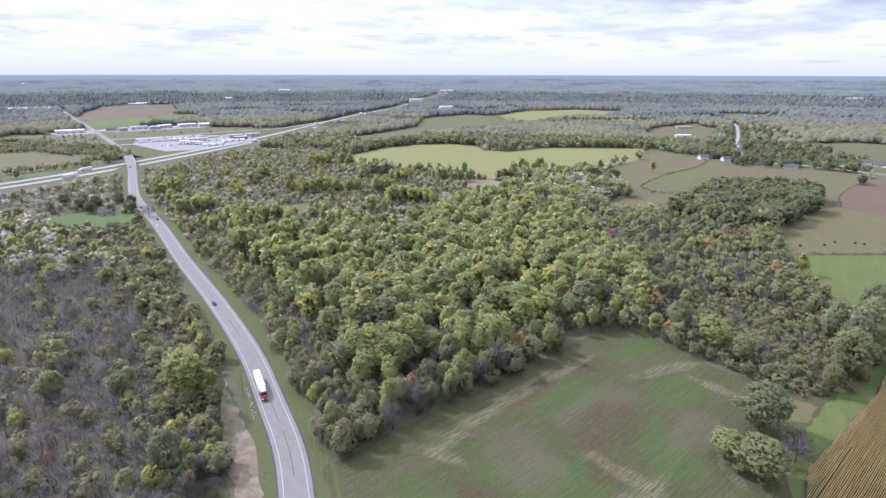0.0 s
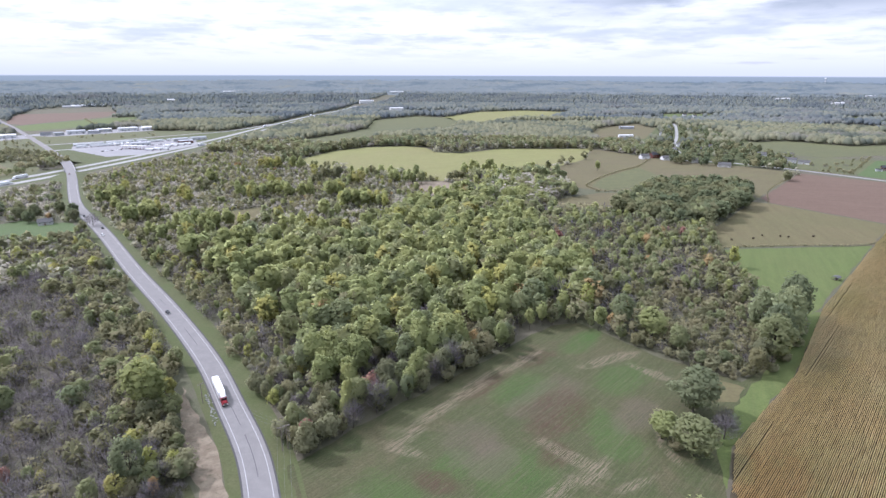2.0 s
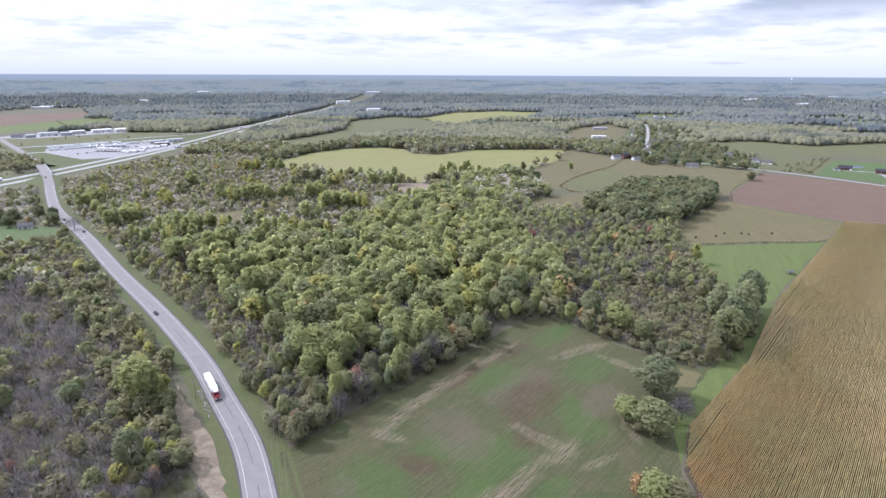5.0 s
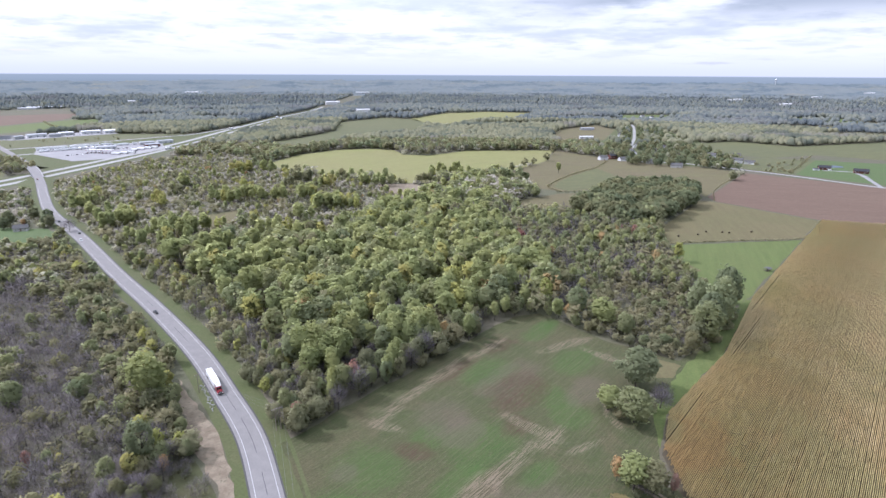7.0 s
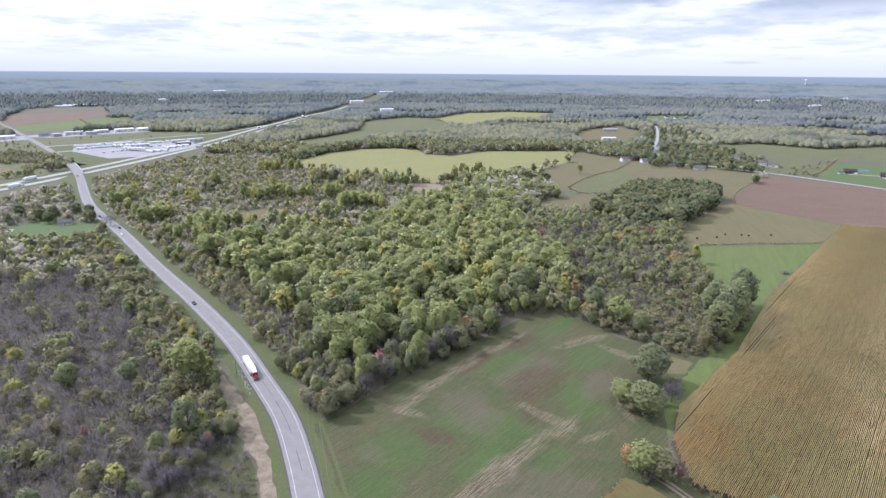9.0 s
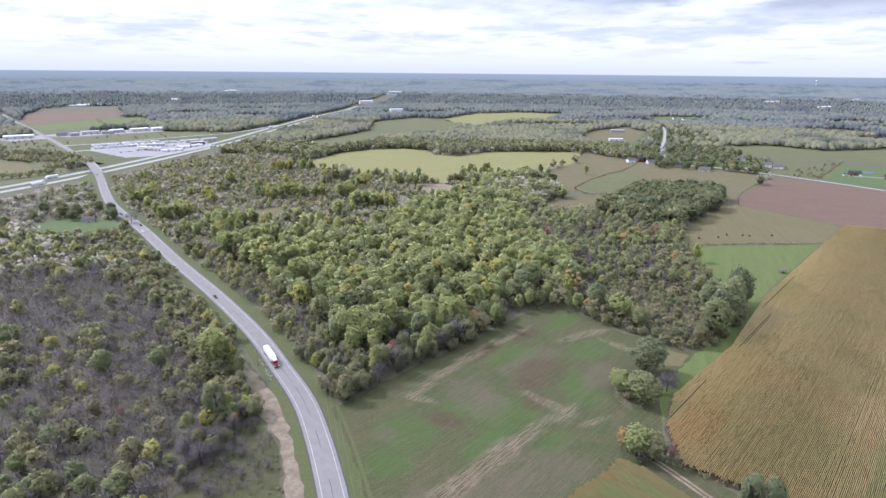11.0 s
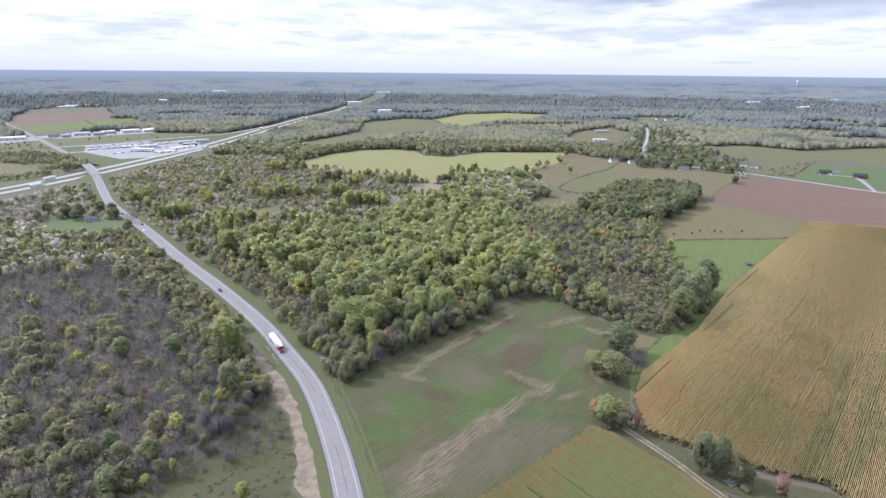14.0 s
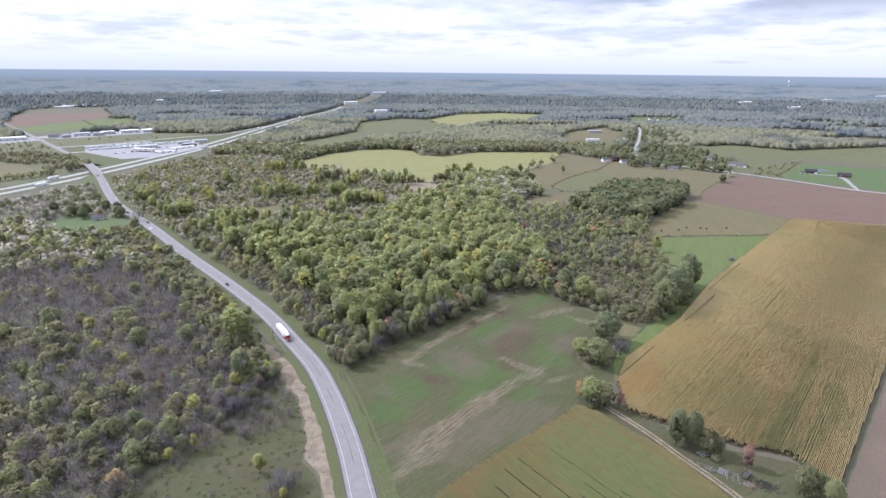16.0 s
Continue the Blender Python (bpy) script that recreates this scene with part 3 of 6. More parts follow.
road_line = np.array([(x, y, crest(y)) for x, y in spline(ROAD, 6)])
RZ = 0.10
road = tagged(ribbon("road", road_line, [(-5.25, RZ), (0, RZ + 0.06), (5.25, RZ)], ASPHALT), "worn pale grey two-lane asphalt highway", "road", kind="structure")
lift = road_line[(road_line[:, 1] > 560) & (road_line[:, 1] < 1010)]


def bank(seg):
    v, f = [], []
    nr = normals2(seg)
    for (x, y, z), (nx, ny) in zip(seg, nr):
        for o, h in ((-24, -0.2), (-6.2, z + 0.05), (6.2, z + 0.05), (24, -0.2)):
            v.append((x + nx * o, y + ny * o, h))
    for i in range(len(seg) - 1):
        for j in range(3):
            a = 4 * i + j
            f.append((a, a + 4, a + 5, a + 1))
    return np_mesh("embankment", np.array(v), np.array(f), [VERGE])


for seg in (lift[lift[:, 1] < 765], lift[lift[:, 1] > 862]):
    tagged(new("embankment", bank(seg)), "grassed embankment that carries the highway", "embankment", kind="structure")
deck = lift[(lift[:, 1] > 755) & (lift[:, 1] < 872)]
bridge = tagged(ribbon("bridge", deck, [(-6.4, 0.9), (-6.4, -1.4), (6.4, -1.4), (6.4, 0.9), (6.1, 0.9), (6.1, 0.0), (-6.1, 0.0), (-6.1, 0.9), (-6.4, 0.9)], PALE_ROAD),
                "concrete overpass with low parapets", "bridge", kind="structure")
for side in (-1, 1):
    s = ribbon("road_edge_line", road_line[road_line[:, 1] < 700], [(side * 3.75 - 0.11, RZ + 0.03), (side * 3.75 + 0.11, RZ + 0.03)], PAINT, road)
    ribbon("shoulder", road_line[road_line[:, 1] < 720], [(side * 5.2, RZ - 0.02), (side * 6.0, RZ - 0.06)][::side], SHOULDER, road)
near = road_line[road_line[:, 1] < 620]
r5 = np.random.default_rng(5)
i = 4
while i < len(near) - 6:
    n = int(r5.integers(2, 5))
    if r5.random() < 0.45:
        ribbon("tar_seam", spline(near[i:i + n + 1], 1.5), [(-0.09, RZ + 0.075), (0.09, RZ + 0.075)], TAR, road)
    i += n + int(r5.integers(1, 4))
verge_line = road_line[(road_line[:, 1] < 640)]
tagged(ribbon("verge_right", verge_line, [(5.9, 0.06), (9, 0.02), (13.5, 0.05)], VERGE), "mown green roadside verge", "verge", kind="structure")
tagged(ribbon("verge_left", verge_line, [(-10.5, 0.05), (-8, 0.0), (-5.9, 0.06)], VERGE), "grassy roadside ditch and verge", "verge", kind="structure")
inter_line = np.array([(x, y, 0.1) for x, y in spline(INTER, 30)])
tagged(ribbon("motorway_verge", inter_line, [(-32, -0.06), (32, -0.06)], VERGE), "mown motorway margin and median", "verge", kind="structure")
for o in (-14, 14):
    tagged(ribbon("motorway", inter_line, [(o - 6, 0.06), (o + 6, 0.06)], PALE_ROAD), "pale concrete motorway carriageway", "road", kind="structure")
for nm, pts, w, mt, lab in (("ramp", RAMP, 4.5, PALE_ROAD, "pale concrete slip road"), ("country_lane", LANE_E, 3.4, PALE_ROAD, "pale country lane beside the ploughed field"),
                            ("village_street", STREET, 3.2, PALE_ROAD, "pale village street"), ("farm_track", TRACK, 1.6, CLAY, "rutted dirt farm track")):
    ln = np.array([(x, y, 0.12) for x, y in spline(pts, 8)])
    tagged(ribbon(nm, ln, [(-w, 0.05), (0, 0.09), (w, 0.05)], mt), lab, "road", kind="structure")
tagged(ribbon("track_crown", np.array([(x, y, 0.12) for x, y in spline(TRACK, 8)]), [(-0.4, 0.10), (0.4, 0.10)], SCRUBG), "grass strip between the wheel ruts", "grass", kind="structure")
lot_link = np.array([(x, y, 0.12) for x, y in spline([(-592, 1022), (-575, 1040), (-545, 1045)], 8)])
tagged(ribbon("ramp_link", lot_link, [(-5, 0.05), (5, 0.05)], PALE_ROAD), "pale concrete lot entrance", "road", kind="structure")

# ---- fields ----
for nm, poly, z, mt, lab, cat in (
    ("hay_field", HAYF, 0.04, HAY, "mown hay field with brown and straw-coloured streaks", "field"),
    ("green_field", GREEN, 0.06, GREENF, "bright green pasture beside the corn", "field"),
    ("stubble_field", TANF, 0.05, TAN, "tan stubble field", "field"),
    ("ploughed_field", BROWNF, 0.05, BROWN, "bare reddish brown ploughed field", "field"),
    ("bean_field", BEANS, 0.05, TAN2, "pinkish tan ripe bean field", "field"),
    ("yellow_field", YELF, 0.05, YELLOW, "yellowing bean field between woods", "field"),
    ("green_corner", [(236, 645), (267, 694), (312, 742), (350, 778), (352, 720), (318, 660), (300, 636), (246, 618)], 0.07, NFIELD, "dull green corner of the bean field", "field"),
    ("meadow", MEADOW, 0.05, TAN2, "dull green meadow behind the wood", "field"),
    ("far_field", NFLD, 0.05, NFIELD, "olive green distant field", "field"),
    ("far_field_beyond", NFLD2, 0.05, YELLOW, "pale yellow-green distant field", "field"),
    ("garden_grass", GARDEN, 0.03, NFIELD, "grassy garden land beside the lane", "lawn"),
    ("ramp_grass", RAMPSIDE, 0.024, NFIELD, "rough grass beside the slip road", "field"),
    ("west_meadow", WESTOPEN, 0.02, NFIELD, "rough olive grassland beside the motorway", "field"),
    ("barn_field", BARNF, 0.05, TAN2, "tan field round the barns", "field"),
    ("east_field", EFLD, 0.05, NFIELD, "olive and tan far field", "field"),
    ("lawn_east", LAWNE, 0.06, LAWN, "bright green lawn round two houses", "lawn"),
    ("brown_far_field", NWBROWN, 0.05, BROWN, "bare brown far field", "field"),
    ("green_far_strip", NWGREEN, 0.06, GREENF, "bright green crop strip", "field"),
    ("parking_lot", LOTP, 0.14, LOT, "pale concrete truck stop yard", "parking lot"),
    ("west_field", LFIELD, 0.05, TAN, "tan field beside the motorway", "field"),
    ("beige_plot", LBEIGE, 0.05, TAN, "beige plot beyond the trees", "field"),
    ("lawn_west", LAWNL, 0.06, LAWN, "bright green lawn round a farmhouse", "lawn"),
    ("village_green", VILLAGE, 0.025, VERGE, "grassy yards between village houses", "lawn"),
    ("clearing", CLEAR1, 0.05, TAN, "tan grassy clearing in the wood", "field"),
    ("clearing_far", CLEAR2, 0.05, CLAY, "brown bare clearing in the wood", "field"),
    ("clay_strip", CLAYS, 0.09, CLAY, "bare clay strip along the road ditch", "ground"),
    ("rank_grass", RANK, 0.06, SCRUBG, "rank olive grass clearing", "field"),
    ("junction_grass", JUNCT, 0.03, VERGE, "mown grass inside the junction", "lawn"),
    ("warehouse_yard", WARE, 0.10, LOT, "pale yard round the warehouses", "parking lot"),
    ("west_yard", WESTYARD, 0.10, LOT, "pale yard by the far store", "parking lot"),
    ("harvested_strip", STRIP, 0.05, STUBBLE, "harvested beige stubble beside the corn", "field"),
):
    patch(nm, poly, z, mt, lab, cat, 4.0 if mt is CLAY else 6.0, 0.55 if mt is CLAY else 0.5)

# ---- woods ----
def unit(r, n):
    d = r.normal(size=(n, 3))
    return d / np.linalg.norm(d, axis=1, keepdims=True)


def leaf_tris(r, pos, out, size, lift=0.5):
    """One ragged triangle a leaf clump, turned about its outward way."""
    n = len(pos)
    nrm = out * 0.8 + unit(r, n) * 0.75 + [0, 0, 0.2]
    nrm /= np.linalg.norm(nrm, axis=1, keepdims=True)
    a = np.cross(nrm, unit(r, n))
    a /= np.linalg.norm(a, axis=1, keepdims=True) + 1e-9
    b = np.cross(nrm, a)
    s = size * r.uniform(0.6, 1.4, (n, 1))
    v = np.stack([pos + a * s, pos - a * s * 0.55 + b * s * 0.8, pos - a * s * 0.45 - b * s * 0.85], 1)
    soft = out * 0.75 + nrm * 0.25 + [0, 0, lift]
    soft /= np.linalg.norm(soft, axis=1, keepdims=True)
    return v.reshape(-1, 3), np.repeat(soft, 3, 0)


SHAPES = {  # crown: height of its middle, half width, half height, lobes, lobe size (all for a tree 1 high)
    "poplar": (0.61, 0.19, 0.38, 26, 0.075), "green": (0.54, 0.25, 0.43, 24, 0.085), "olive": (0.52, 0.25, 0.43, 20, 0.09),
    "oak": (0.53, 0.32, 0.44, 34, 0.09), "sage": (0.55, 0.31, 0.42, 40, 0.075), "yellow": (0.55, 0.22, 0.41, 16, 0.09), "orange": (0.53, 0.24, 0.40, 16, 0.10),
    "red": (0.50, 0.24, 0.42, 15, 0.10), "shrub": (0.46, 0.42, 0.40, 14, 0.14), "thicket": (0.45, 0.50, 0.40, 14, 0.17), "bare": (0.54, 0.33, 0.42, 1, 0.1),
}


def crown(r, shape, n, leaf, h, lift=0.5):
    """Leaf clumps or twigs through the lobes of a crown of a tree h high."""
    zc, rw, rh, lobes, lr = SHAPES[shape]
    if shape == "bare":
        d = unit(r, n)
        base = d * [rw, rw, rh] * (r.random((n, 1)) ** 0.45) * 0.85 + [0, 0, zc - 0.08]
        base *= h
        out = d * [1, 1, 0.5] + [0, 0, 0.85] + 0.3 * unit(r, n)
        out /= np.linalg.norm(out, axis=1, keepdims=True)
        ln = r.uniform(0.10, 0.24, (n, 1)) * h
        side = np.cross(out, unit(r, n))
        side /= np.linalg.norm(side, axis=1, keepdims=True)
        w = leaf * 0.22 * r.uniform(0.6, 1.4, (n, 1))
        return np.stack([base + side * w, base - side * w, base + out * ln], 1).reshape(-1, 3), np.repeat(d * 0.45 + unit(r, n) * 0.2 + [0, 0, 0.5], 3, 0)
    c = unit(r, lobes) * (r.random((lobes, 1)) ** 0.4) * 0.8
    if shape in ("poplar", "yellow"):                        # drawn in towards the top
        c[:, :2] *= (1.08 - 0.3 * c[:, 2:])
    c = c * [rw, rw, rh] + [0, 0, zc]
    which = r.integers(0, lobes, n)
    d = unit(r, n)
    size = lr * r.uniform(0.7, 1.35, lobes)
    pos = c[which] + d * size[which, None] * r.uniform(0.35, 1.35, (n, 1)) * [1, 1, 1.55 if shape == "poplar" else 1.1]
    rel = (pos - [0, 0, zc]) / [rw, rw, rh]
    far = np.linalg.norm(rel, axis=1, keepdims=True) + 1e-9
    rel = rel / far * np.where(far < 0.6, 0.6 + 0.3 * r.random((n, 1)), far)     # the heart of a crown is empty
    pos = rel * [rw, rw, rh] + [0, 0, zc]
    whole = rel * [1, 1, 0.9] + [0, 0, 0.12]
    whole /= np.linalg.norm(whole, axis=1, keepdims=True) + 1e-9
    return leaf_tris(r, pos * h, whole * 0.78 + d * 0.22, leaf, lift)


def trunk_bm(r, h, spread):
    bm = bmesh.new()
    top = Vector((r.normal(0, 0.02) * h, r.normal(0, 0.02) * h, h * 0.62))
    rod(bm, (0, 0, -0.2), top, h * 0.016, h * 0.006, 6)
    for _ in range(5):
        z = r.uniform(0.28, 0.6) * h
        a = r.uniform(0, 6.28)
        s = Vector((top.x * z / top.z, top.y * z / top.z, z))
        rod(bm, s, s + Vector((math.cos(a) * spread * h, math.sin(a) * spread * h, 0.2 * h)), h * 0.007, h * 0.002, 4)
    return bm


MATFOR = {}


def near_variants(shape, count, n, leaf, h):
    out = []
    for k in range(count):
        r = np.random.default_rng(100 + k * 7 + len(shape) * 31)
        v, way = crown(r, shape, n, leaf, h, 0.3)
        cm = np_mesh("crown", v, np.arange(len(v)).reshape(-1, 3), [LEAF[MATFOR.get(shape, shape)]], way=way)
        tb = trunk_bm(r, h, 0.14 if shape != "bare" else 0.1)
        tm = bpy.data.meshes.new("trunk")
        tb.to_mesh(tm)
        tb.free()
        tm.materials.append(BARK)
        out.append((tm, cm))
    return out


REF = 15.0
NEAR = {s: near_variants(s, 4, n, leaf, REF) for s, n, leaf in
        (("poplar", 1300, 0.46), ("green", 1400, 0.48), ("olive", 900, 0.52), ("oak", 1900, 0.48), ("sage", 2200, 0.42), ("yellow", 1100, 0.46),
         ("orange", 1000, 0.5), ("red", 1000, 0.5), ("bare", 900, 0.2), ("shrub", 900, 0.7), ("thicket", 500, 0.6))}
WORDS = {"poplar": "tall yellow-green poplar in the wood", "green": "leafy green broadleaf tree in the wood", "olive": "olive-green thinning tree in the wood",
         "oak": "dark green spreading broadleaf tree", "sage": "spreading broadleaf tree with grey-green leaves", "yellow": "slender tree turning autumn yellow", "orange": "leafy tree turning autumn orange",
         "red": "tree with dull red autumn leaves", "bare": "leafless grey-brown tree in the scrub", "shrub": "olive-green bushy shrub on rough grass", "thicket": "grey-brown leafless thicket on open ground"}


def tree(shape, x, y, h, wide=1.0, r=None, group="", label=""):
    r = r or rng
    tm, cm = NEAR[shape][int(r.integers(0, len(NEAR[shape])))]
    ob = new("shrub" if shape == "shrub" else "tree")
    ob.matrix_world = Matrix.LocRotScale((x, y, 0), Euler((0, 0, r.uniform(0, 6.28))), (h / REF * wide, h / REF * wide, h / REF))
    for nm, me in (("trunk", tm), ("crown", cm)):
        p = new(nm, me)
        p.parent = ob
    return tagged(ob, label or WORDS[shape], "shrub" if shape == "shrub" else "tree", group)


def block(name, spots, shape, n, leaf, label, ref=15.0, mat=None, lod=5, trunks=True):
    """Many trees of one kind as one mesh: spots has rows x, y, height, width factor."""
    if not len(spots):
        return None
    r = np.random.default_rng(len(name) * 13 + len(spots))
    kinds = [crown(np.random.default_rng(900 + k), shape, n, leaf, ref) for k in range(lod)]
    vs, ts, bark, ws = [], [], [], []
    for x, y, h, w in spots:
        v, way = kinds[int(r.integers(0, lod))]
        a = r.uniform(0, 6.28)
        ca, sa = math.cos(a), math.sin(a)
        s = h / ref
        q = np.empty_like(v)
        q[:, 0] = (v[:, 0] * ca - v[:, 1] * sa) * s * w + x
        q[:, 1] = (v[:, 0] * sa + v[:, 1] * ca) * s * w + y
        q[:, 2] = v[:, 2] * s
        ws.append(np.column_stack([way[:, 0] * ca - way[:, 1] * sa, way[:, 0] * sa + way[:, 1] * ca, way[:, 2]]))
        vs.append(q)
        ts.append(np.full(len(v), 0.5 + 0.4 * float(patchy(x, y, 55, 71)) + r.normal(0, 0.16)))
        if trunks:
            t = 0.013 * h
            bark.append(np.array([(x - t, y - t, -0.2), (x + t, y - t, -0.2), (x, y + t * 1.4, -0.2), (x, y, h * 0.62)]))
    nleaf = sum(len(v) for v in vs)
    faces = np.arange(nleaf).reshape(-1, 3)
    idx = np.zeros(len(faces), int)
    v = np.vstack(vs)
    t = np.concatenate(ts)
    if trunks:
        b = np.vstack(bark)
        k = nleaf + 4 * np.arange(len(bark))
        tf = np.vstack([np.stack([k, k + 1, k + 3], 1), np.stack([k + 1, k + 2, k + 3], 1), np.stack([k + 2, k, k + 3], 1)])
        faces, idx = np.vstack([faces, tf]), np.concatenate([idx, np.ones(len(tf), int)])
        v, t = np.vstack([v, b]), np.concatenate([t, np.zeros(len(b))])
        ws.append(np.tile([0.3, -0.9, 0.1], (len(b), 1)))
    me = np_mesh(name, v, faces, [LEAF[mat or MATFOR.get(shape, shape)], BARK], t, idx, way=np.vstack(ws))
    return tagged(new(name, me), label, "woods", kind="stuff")


def canopy_block(name, spots, sides, rings, shards, mat, label, lod=7):
    """Far woods: every tree a ragged, uneven dome of foliage with loose clumps round it."""
    r = np.random.default_rng(len(spots) + sides)
    kinds = []
    for k in range(lod):
        q = np.random.default_rng(600 + 10 * k + sides)
        v, f = [(q.normal(0, 0.05), q.normal(0, 0.05), 1.0)], []
        for i in range(1, rings + 1):
            a = i / rings
            for j in range(sides):
                t = 2 * math.pi * (j + 0.5 * (i % 2) + q.uniform(-0.25, 0.25)) / sides
                rr = 0.36 * math.sin(a * math.pi * 0.56) * q.uniform(0.6, 1.35)
                v.append((rr * math.cos(t), rr * math.sin(t), 0.22 + 0.78 * math.cos(a * math.pi * 0.5) + q.normal(0, 0.045)))
        for j in range(sides):
            f.append((0, 1 + j, 1 + (j + 1) % sides))
            for i in range(rings - 1):
                p0, p1 = 1 + i * sides + j, 1 + i * sides + (j + 1) % sides
                f += [(p0, p0 + sides, p1 + sides), (p0, p1 + sides, p1)]
        v = np.array(v)
        way = v - [0, 0, 0.35]
        way = way / np.linalg.norm(way, axis=1, keepdims=True) * 0.95 + [0, 0, 0.25]
        d = unit(q, shards)
        d[:, 2] = np.abs(d[:, 2])
        sv, sw = leaf_tris(q, d * [0.37, 0.37, 0.62] * q.uniform(0.85, 1.1, (shards, 1)) + [0, 0, 0.32], d, 0.40 / math.sqrt(shards + 8), 0.4)
        f += [(len(v) + 3 * i, len(v) + 3 * i + 1, len(v) + 3 * i + 2) for i in range(shards)]
        kinds.append((np.vstack([v, sv]), np.vstack([way, sw]), np.array(f)))
    vs, ws, fs, ts, n0 = [], [], [], [], 0
    for x, y, h, w in spots:
        v, way, f = kinds[int(r.integers(0, lod))]
        a = r.uniform(0, 6.28)
        ca, sa = math.cos(a), math.sin(a)
        vs.append(np.column_stack([(v[:, 0] * ca - v[:, 1] * sa) * h * w + x, (v[:, 0] * sa + v[:, 1] * ca) * h * w + y, v[:, 2] * h + roll_of(x, y)]))
        ws.append(np.column_stack([way[:, 0] * ca - way[:, 1] * sa, way[:, 0] * sa + way[:, 1] * ca, way[:, 2]]))
        fs.append(f + n0)
        ts.append(np.full(len(v), 0.5 + 0.25 * float(patchy(x, y, 190, 72)) + r.normal(0, 0.28)))
        n0 += len(v)
    if not vs:
        return None
    me = np_mesh(name, np.vstack(vs), np.vstack(fs), [LEAF[mat]], np.concatenate(ts), way=np.vstack(ws))
    return tagged(new(name, me), label, "woods", kind="stuff")


def scatter(x0, x1, y0, y1, step, seed):
    r = np.random.default_rng(seed)
    gx, gy = np.meshgrid(np.arange(x0, x1, step), np.arange(y0, y1, step))
    return gx.ravel() + r.uniform(-0.5, 0.5, gx.size) * step, gy.ravel() + r.uniform(-0.5, 0.5, gx.size) * step


def patchy(x, y, scale, seed):
    """Smooth noise of the plan, about -1 to 1."""
    r = np.random.default_rng(seed)
    out = np.zeros(np.shape(x))
    for k in range(6):
        a, f = r.uniform(0, 6.28), r.uniform(0.6, 1.7) / scale
        out += np.sin((np.cos(a) * x + np.sin(a) * y) * f * 6.28 + r.uniform(0, 6.28))
    return out / 3.0


OPENLAND = [HAYF, GREEN, TANF, BROWNF, BEANS, YELF, MEADOW, NFLD, NFLD2, BARNF, EFLD, LAWNE, NWBROWN, NWGREEN, LOTP, LFIELD, LBEIGE, LAWNL,
            CLEAR1, CLEAR2, CLAYS, RANK, JUNCT, WARE, WESTYARD, CORN_A, CORN_B, STRIP]
SPARSE = [WESTOPEN, RAMPSIDE, GARDEN]
FARLAND = [FACTORY, RAMPSIDE, GARDEN, NFLD, NFLD2, BARNF, EFLD, LAWNE, NWBROWN, NWGREEN, LOTP, WARE, WESTYARD, LFIELD, JUNCT]
ROAD2 = [tuple(p[:2]) for p in spline(ROAD, 20)]


def free(x, y):
    ok = np.ones(np.shape(x), bool)
    for p in OPENLAND:
        ok &= ~inside(p, x, y)
    ok &= off_line(ROAD2, x, y) > 12.0
    out = np.hypot(x, y) > 560
    for grow in (1.0, 1.035, 1.07):                          # low growth only on the near side of far openings
        gx, gy = x * grow, y * grow
        ok &= off_line(INTER, gx, gy) > (34 if grow == 1 else 22)
        for ln in (RAMP, LANE_E, STREET, ROAD2[len(ROAD2) // 4:]):
            ok &= off_line(ln, gx, gy) > 10
        if grow > 1:
            for p in FARLAND:
                ok &= ~(out & inside(p, gx, gy))
    ok &= off_line(TRACK, x, y) > 6
    for p in SPARSE:
        ok &= ~inside(p, x, y)
    return ok


CORE = [(-182, 374), (-132, 302), (-92, 240), (-69, 197), (-50, 158), (-36, 158), (-8, 186), (39, 225), (68, 252), (82, 262), (100, 262), (126, 300), (118, 420), (100, 600), (60, 575), (5, 505), (-60, 432), (-115, 425), (-150, 400), (-160, 362)]
MIXED = [(98, 262), (124, 222), (150, 198), (180, 214), (222, 252), (226, 330), (243, 388), (272, 440), (235, 440), (200, 495), (150, 520), (80, 560), (118, 420), (126, 300)]
BRUSH = [(112, 236), (124, 222), (150, 198), (182, 216), (200, 262), (178, 300), (150, 300), (125, 262)]
WOODLOT = [(207, 500), (250, 580), (307, 622), (403, 615), (391, 560), (276, 445), (240, 436)]
LEFTW = [(-100, 250), (-97, 216), (-92, 199), (-81, 173), (-71, 153), (-68, 136), (-80, 104), (-100, 80), (-125, 50), (-200, 0), (-330, 120), (-520, 480), (-440, 480), (-380, 500), (-340, 452), (-270, 440), (-250, 475), (-182, 374), (-132, 302)]
FARLEFT = [(-182, 374), (-160, 380), (-150, 400), (-115, 425), (-60, 432), (5, 505), (60, 575), (100, 600), (110, 680), (62, 690), (0, 715), (-70, 765), (-170, 850), (-150, 960), (-350, 1000), (-430, 850), (-452, 812), (-405, 730), (-360, 645), (-318, 572), (-249, 475)]

x, y = scatter(-560, 420, 10, 1000, 4.6, 3)
ok = free(x, y) & (np.hypot(x, y) < 1000)
x, y = x[ok], y[ok]
r = np.random.default_rng(11)
low_growth = np.random.default_rng(12)
u = r.random(len(x))
cl = patchy(x, y, 60, 4)
edge_d = off_line(HAYF[:8], x, y)
road_d = off_line(ROAD2, x, y)
spots = {s: [] for s in (*SHAPES, "bare", "brush_bare")}


def pick(weights, v):
    t = sum(w for _, w in weights)
    for s, w in weights:
        v -= w / t
        if v <= 0:
            return s
    return weights[-1][0]


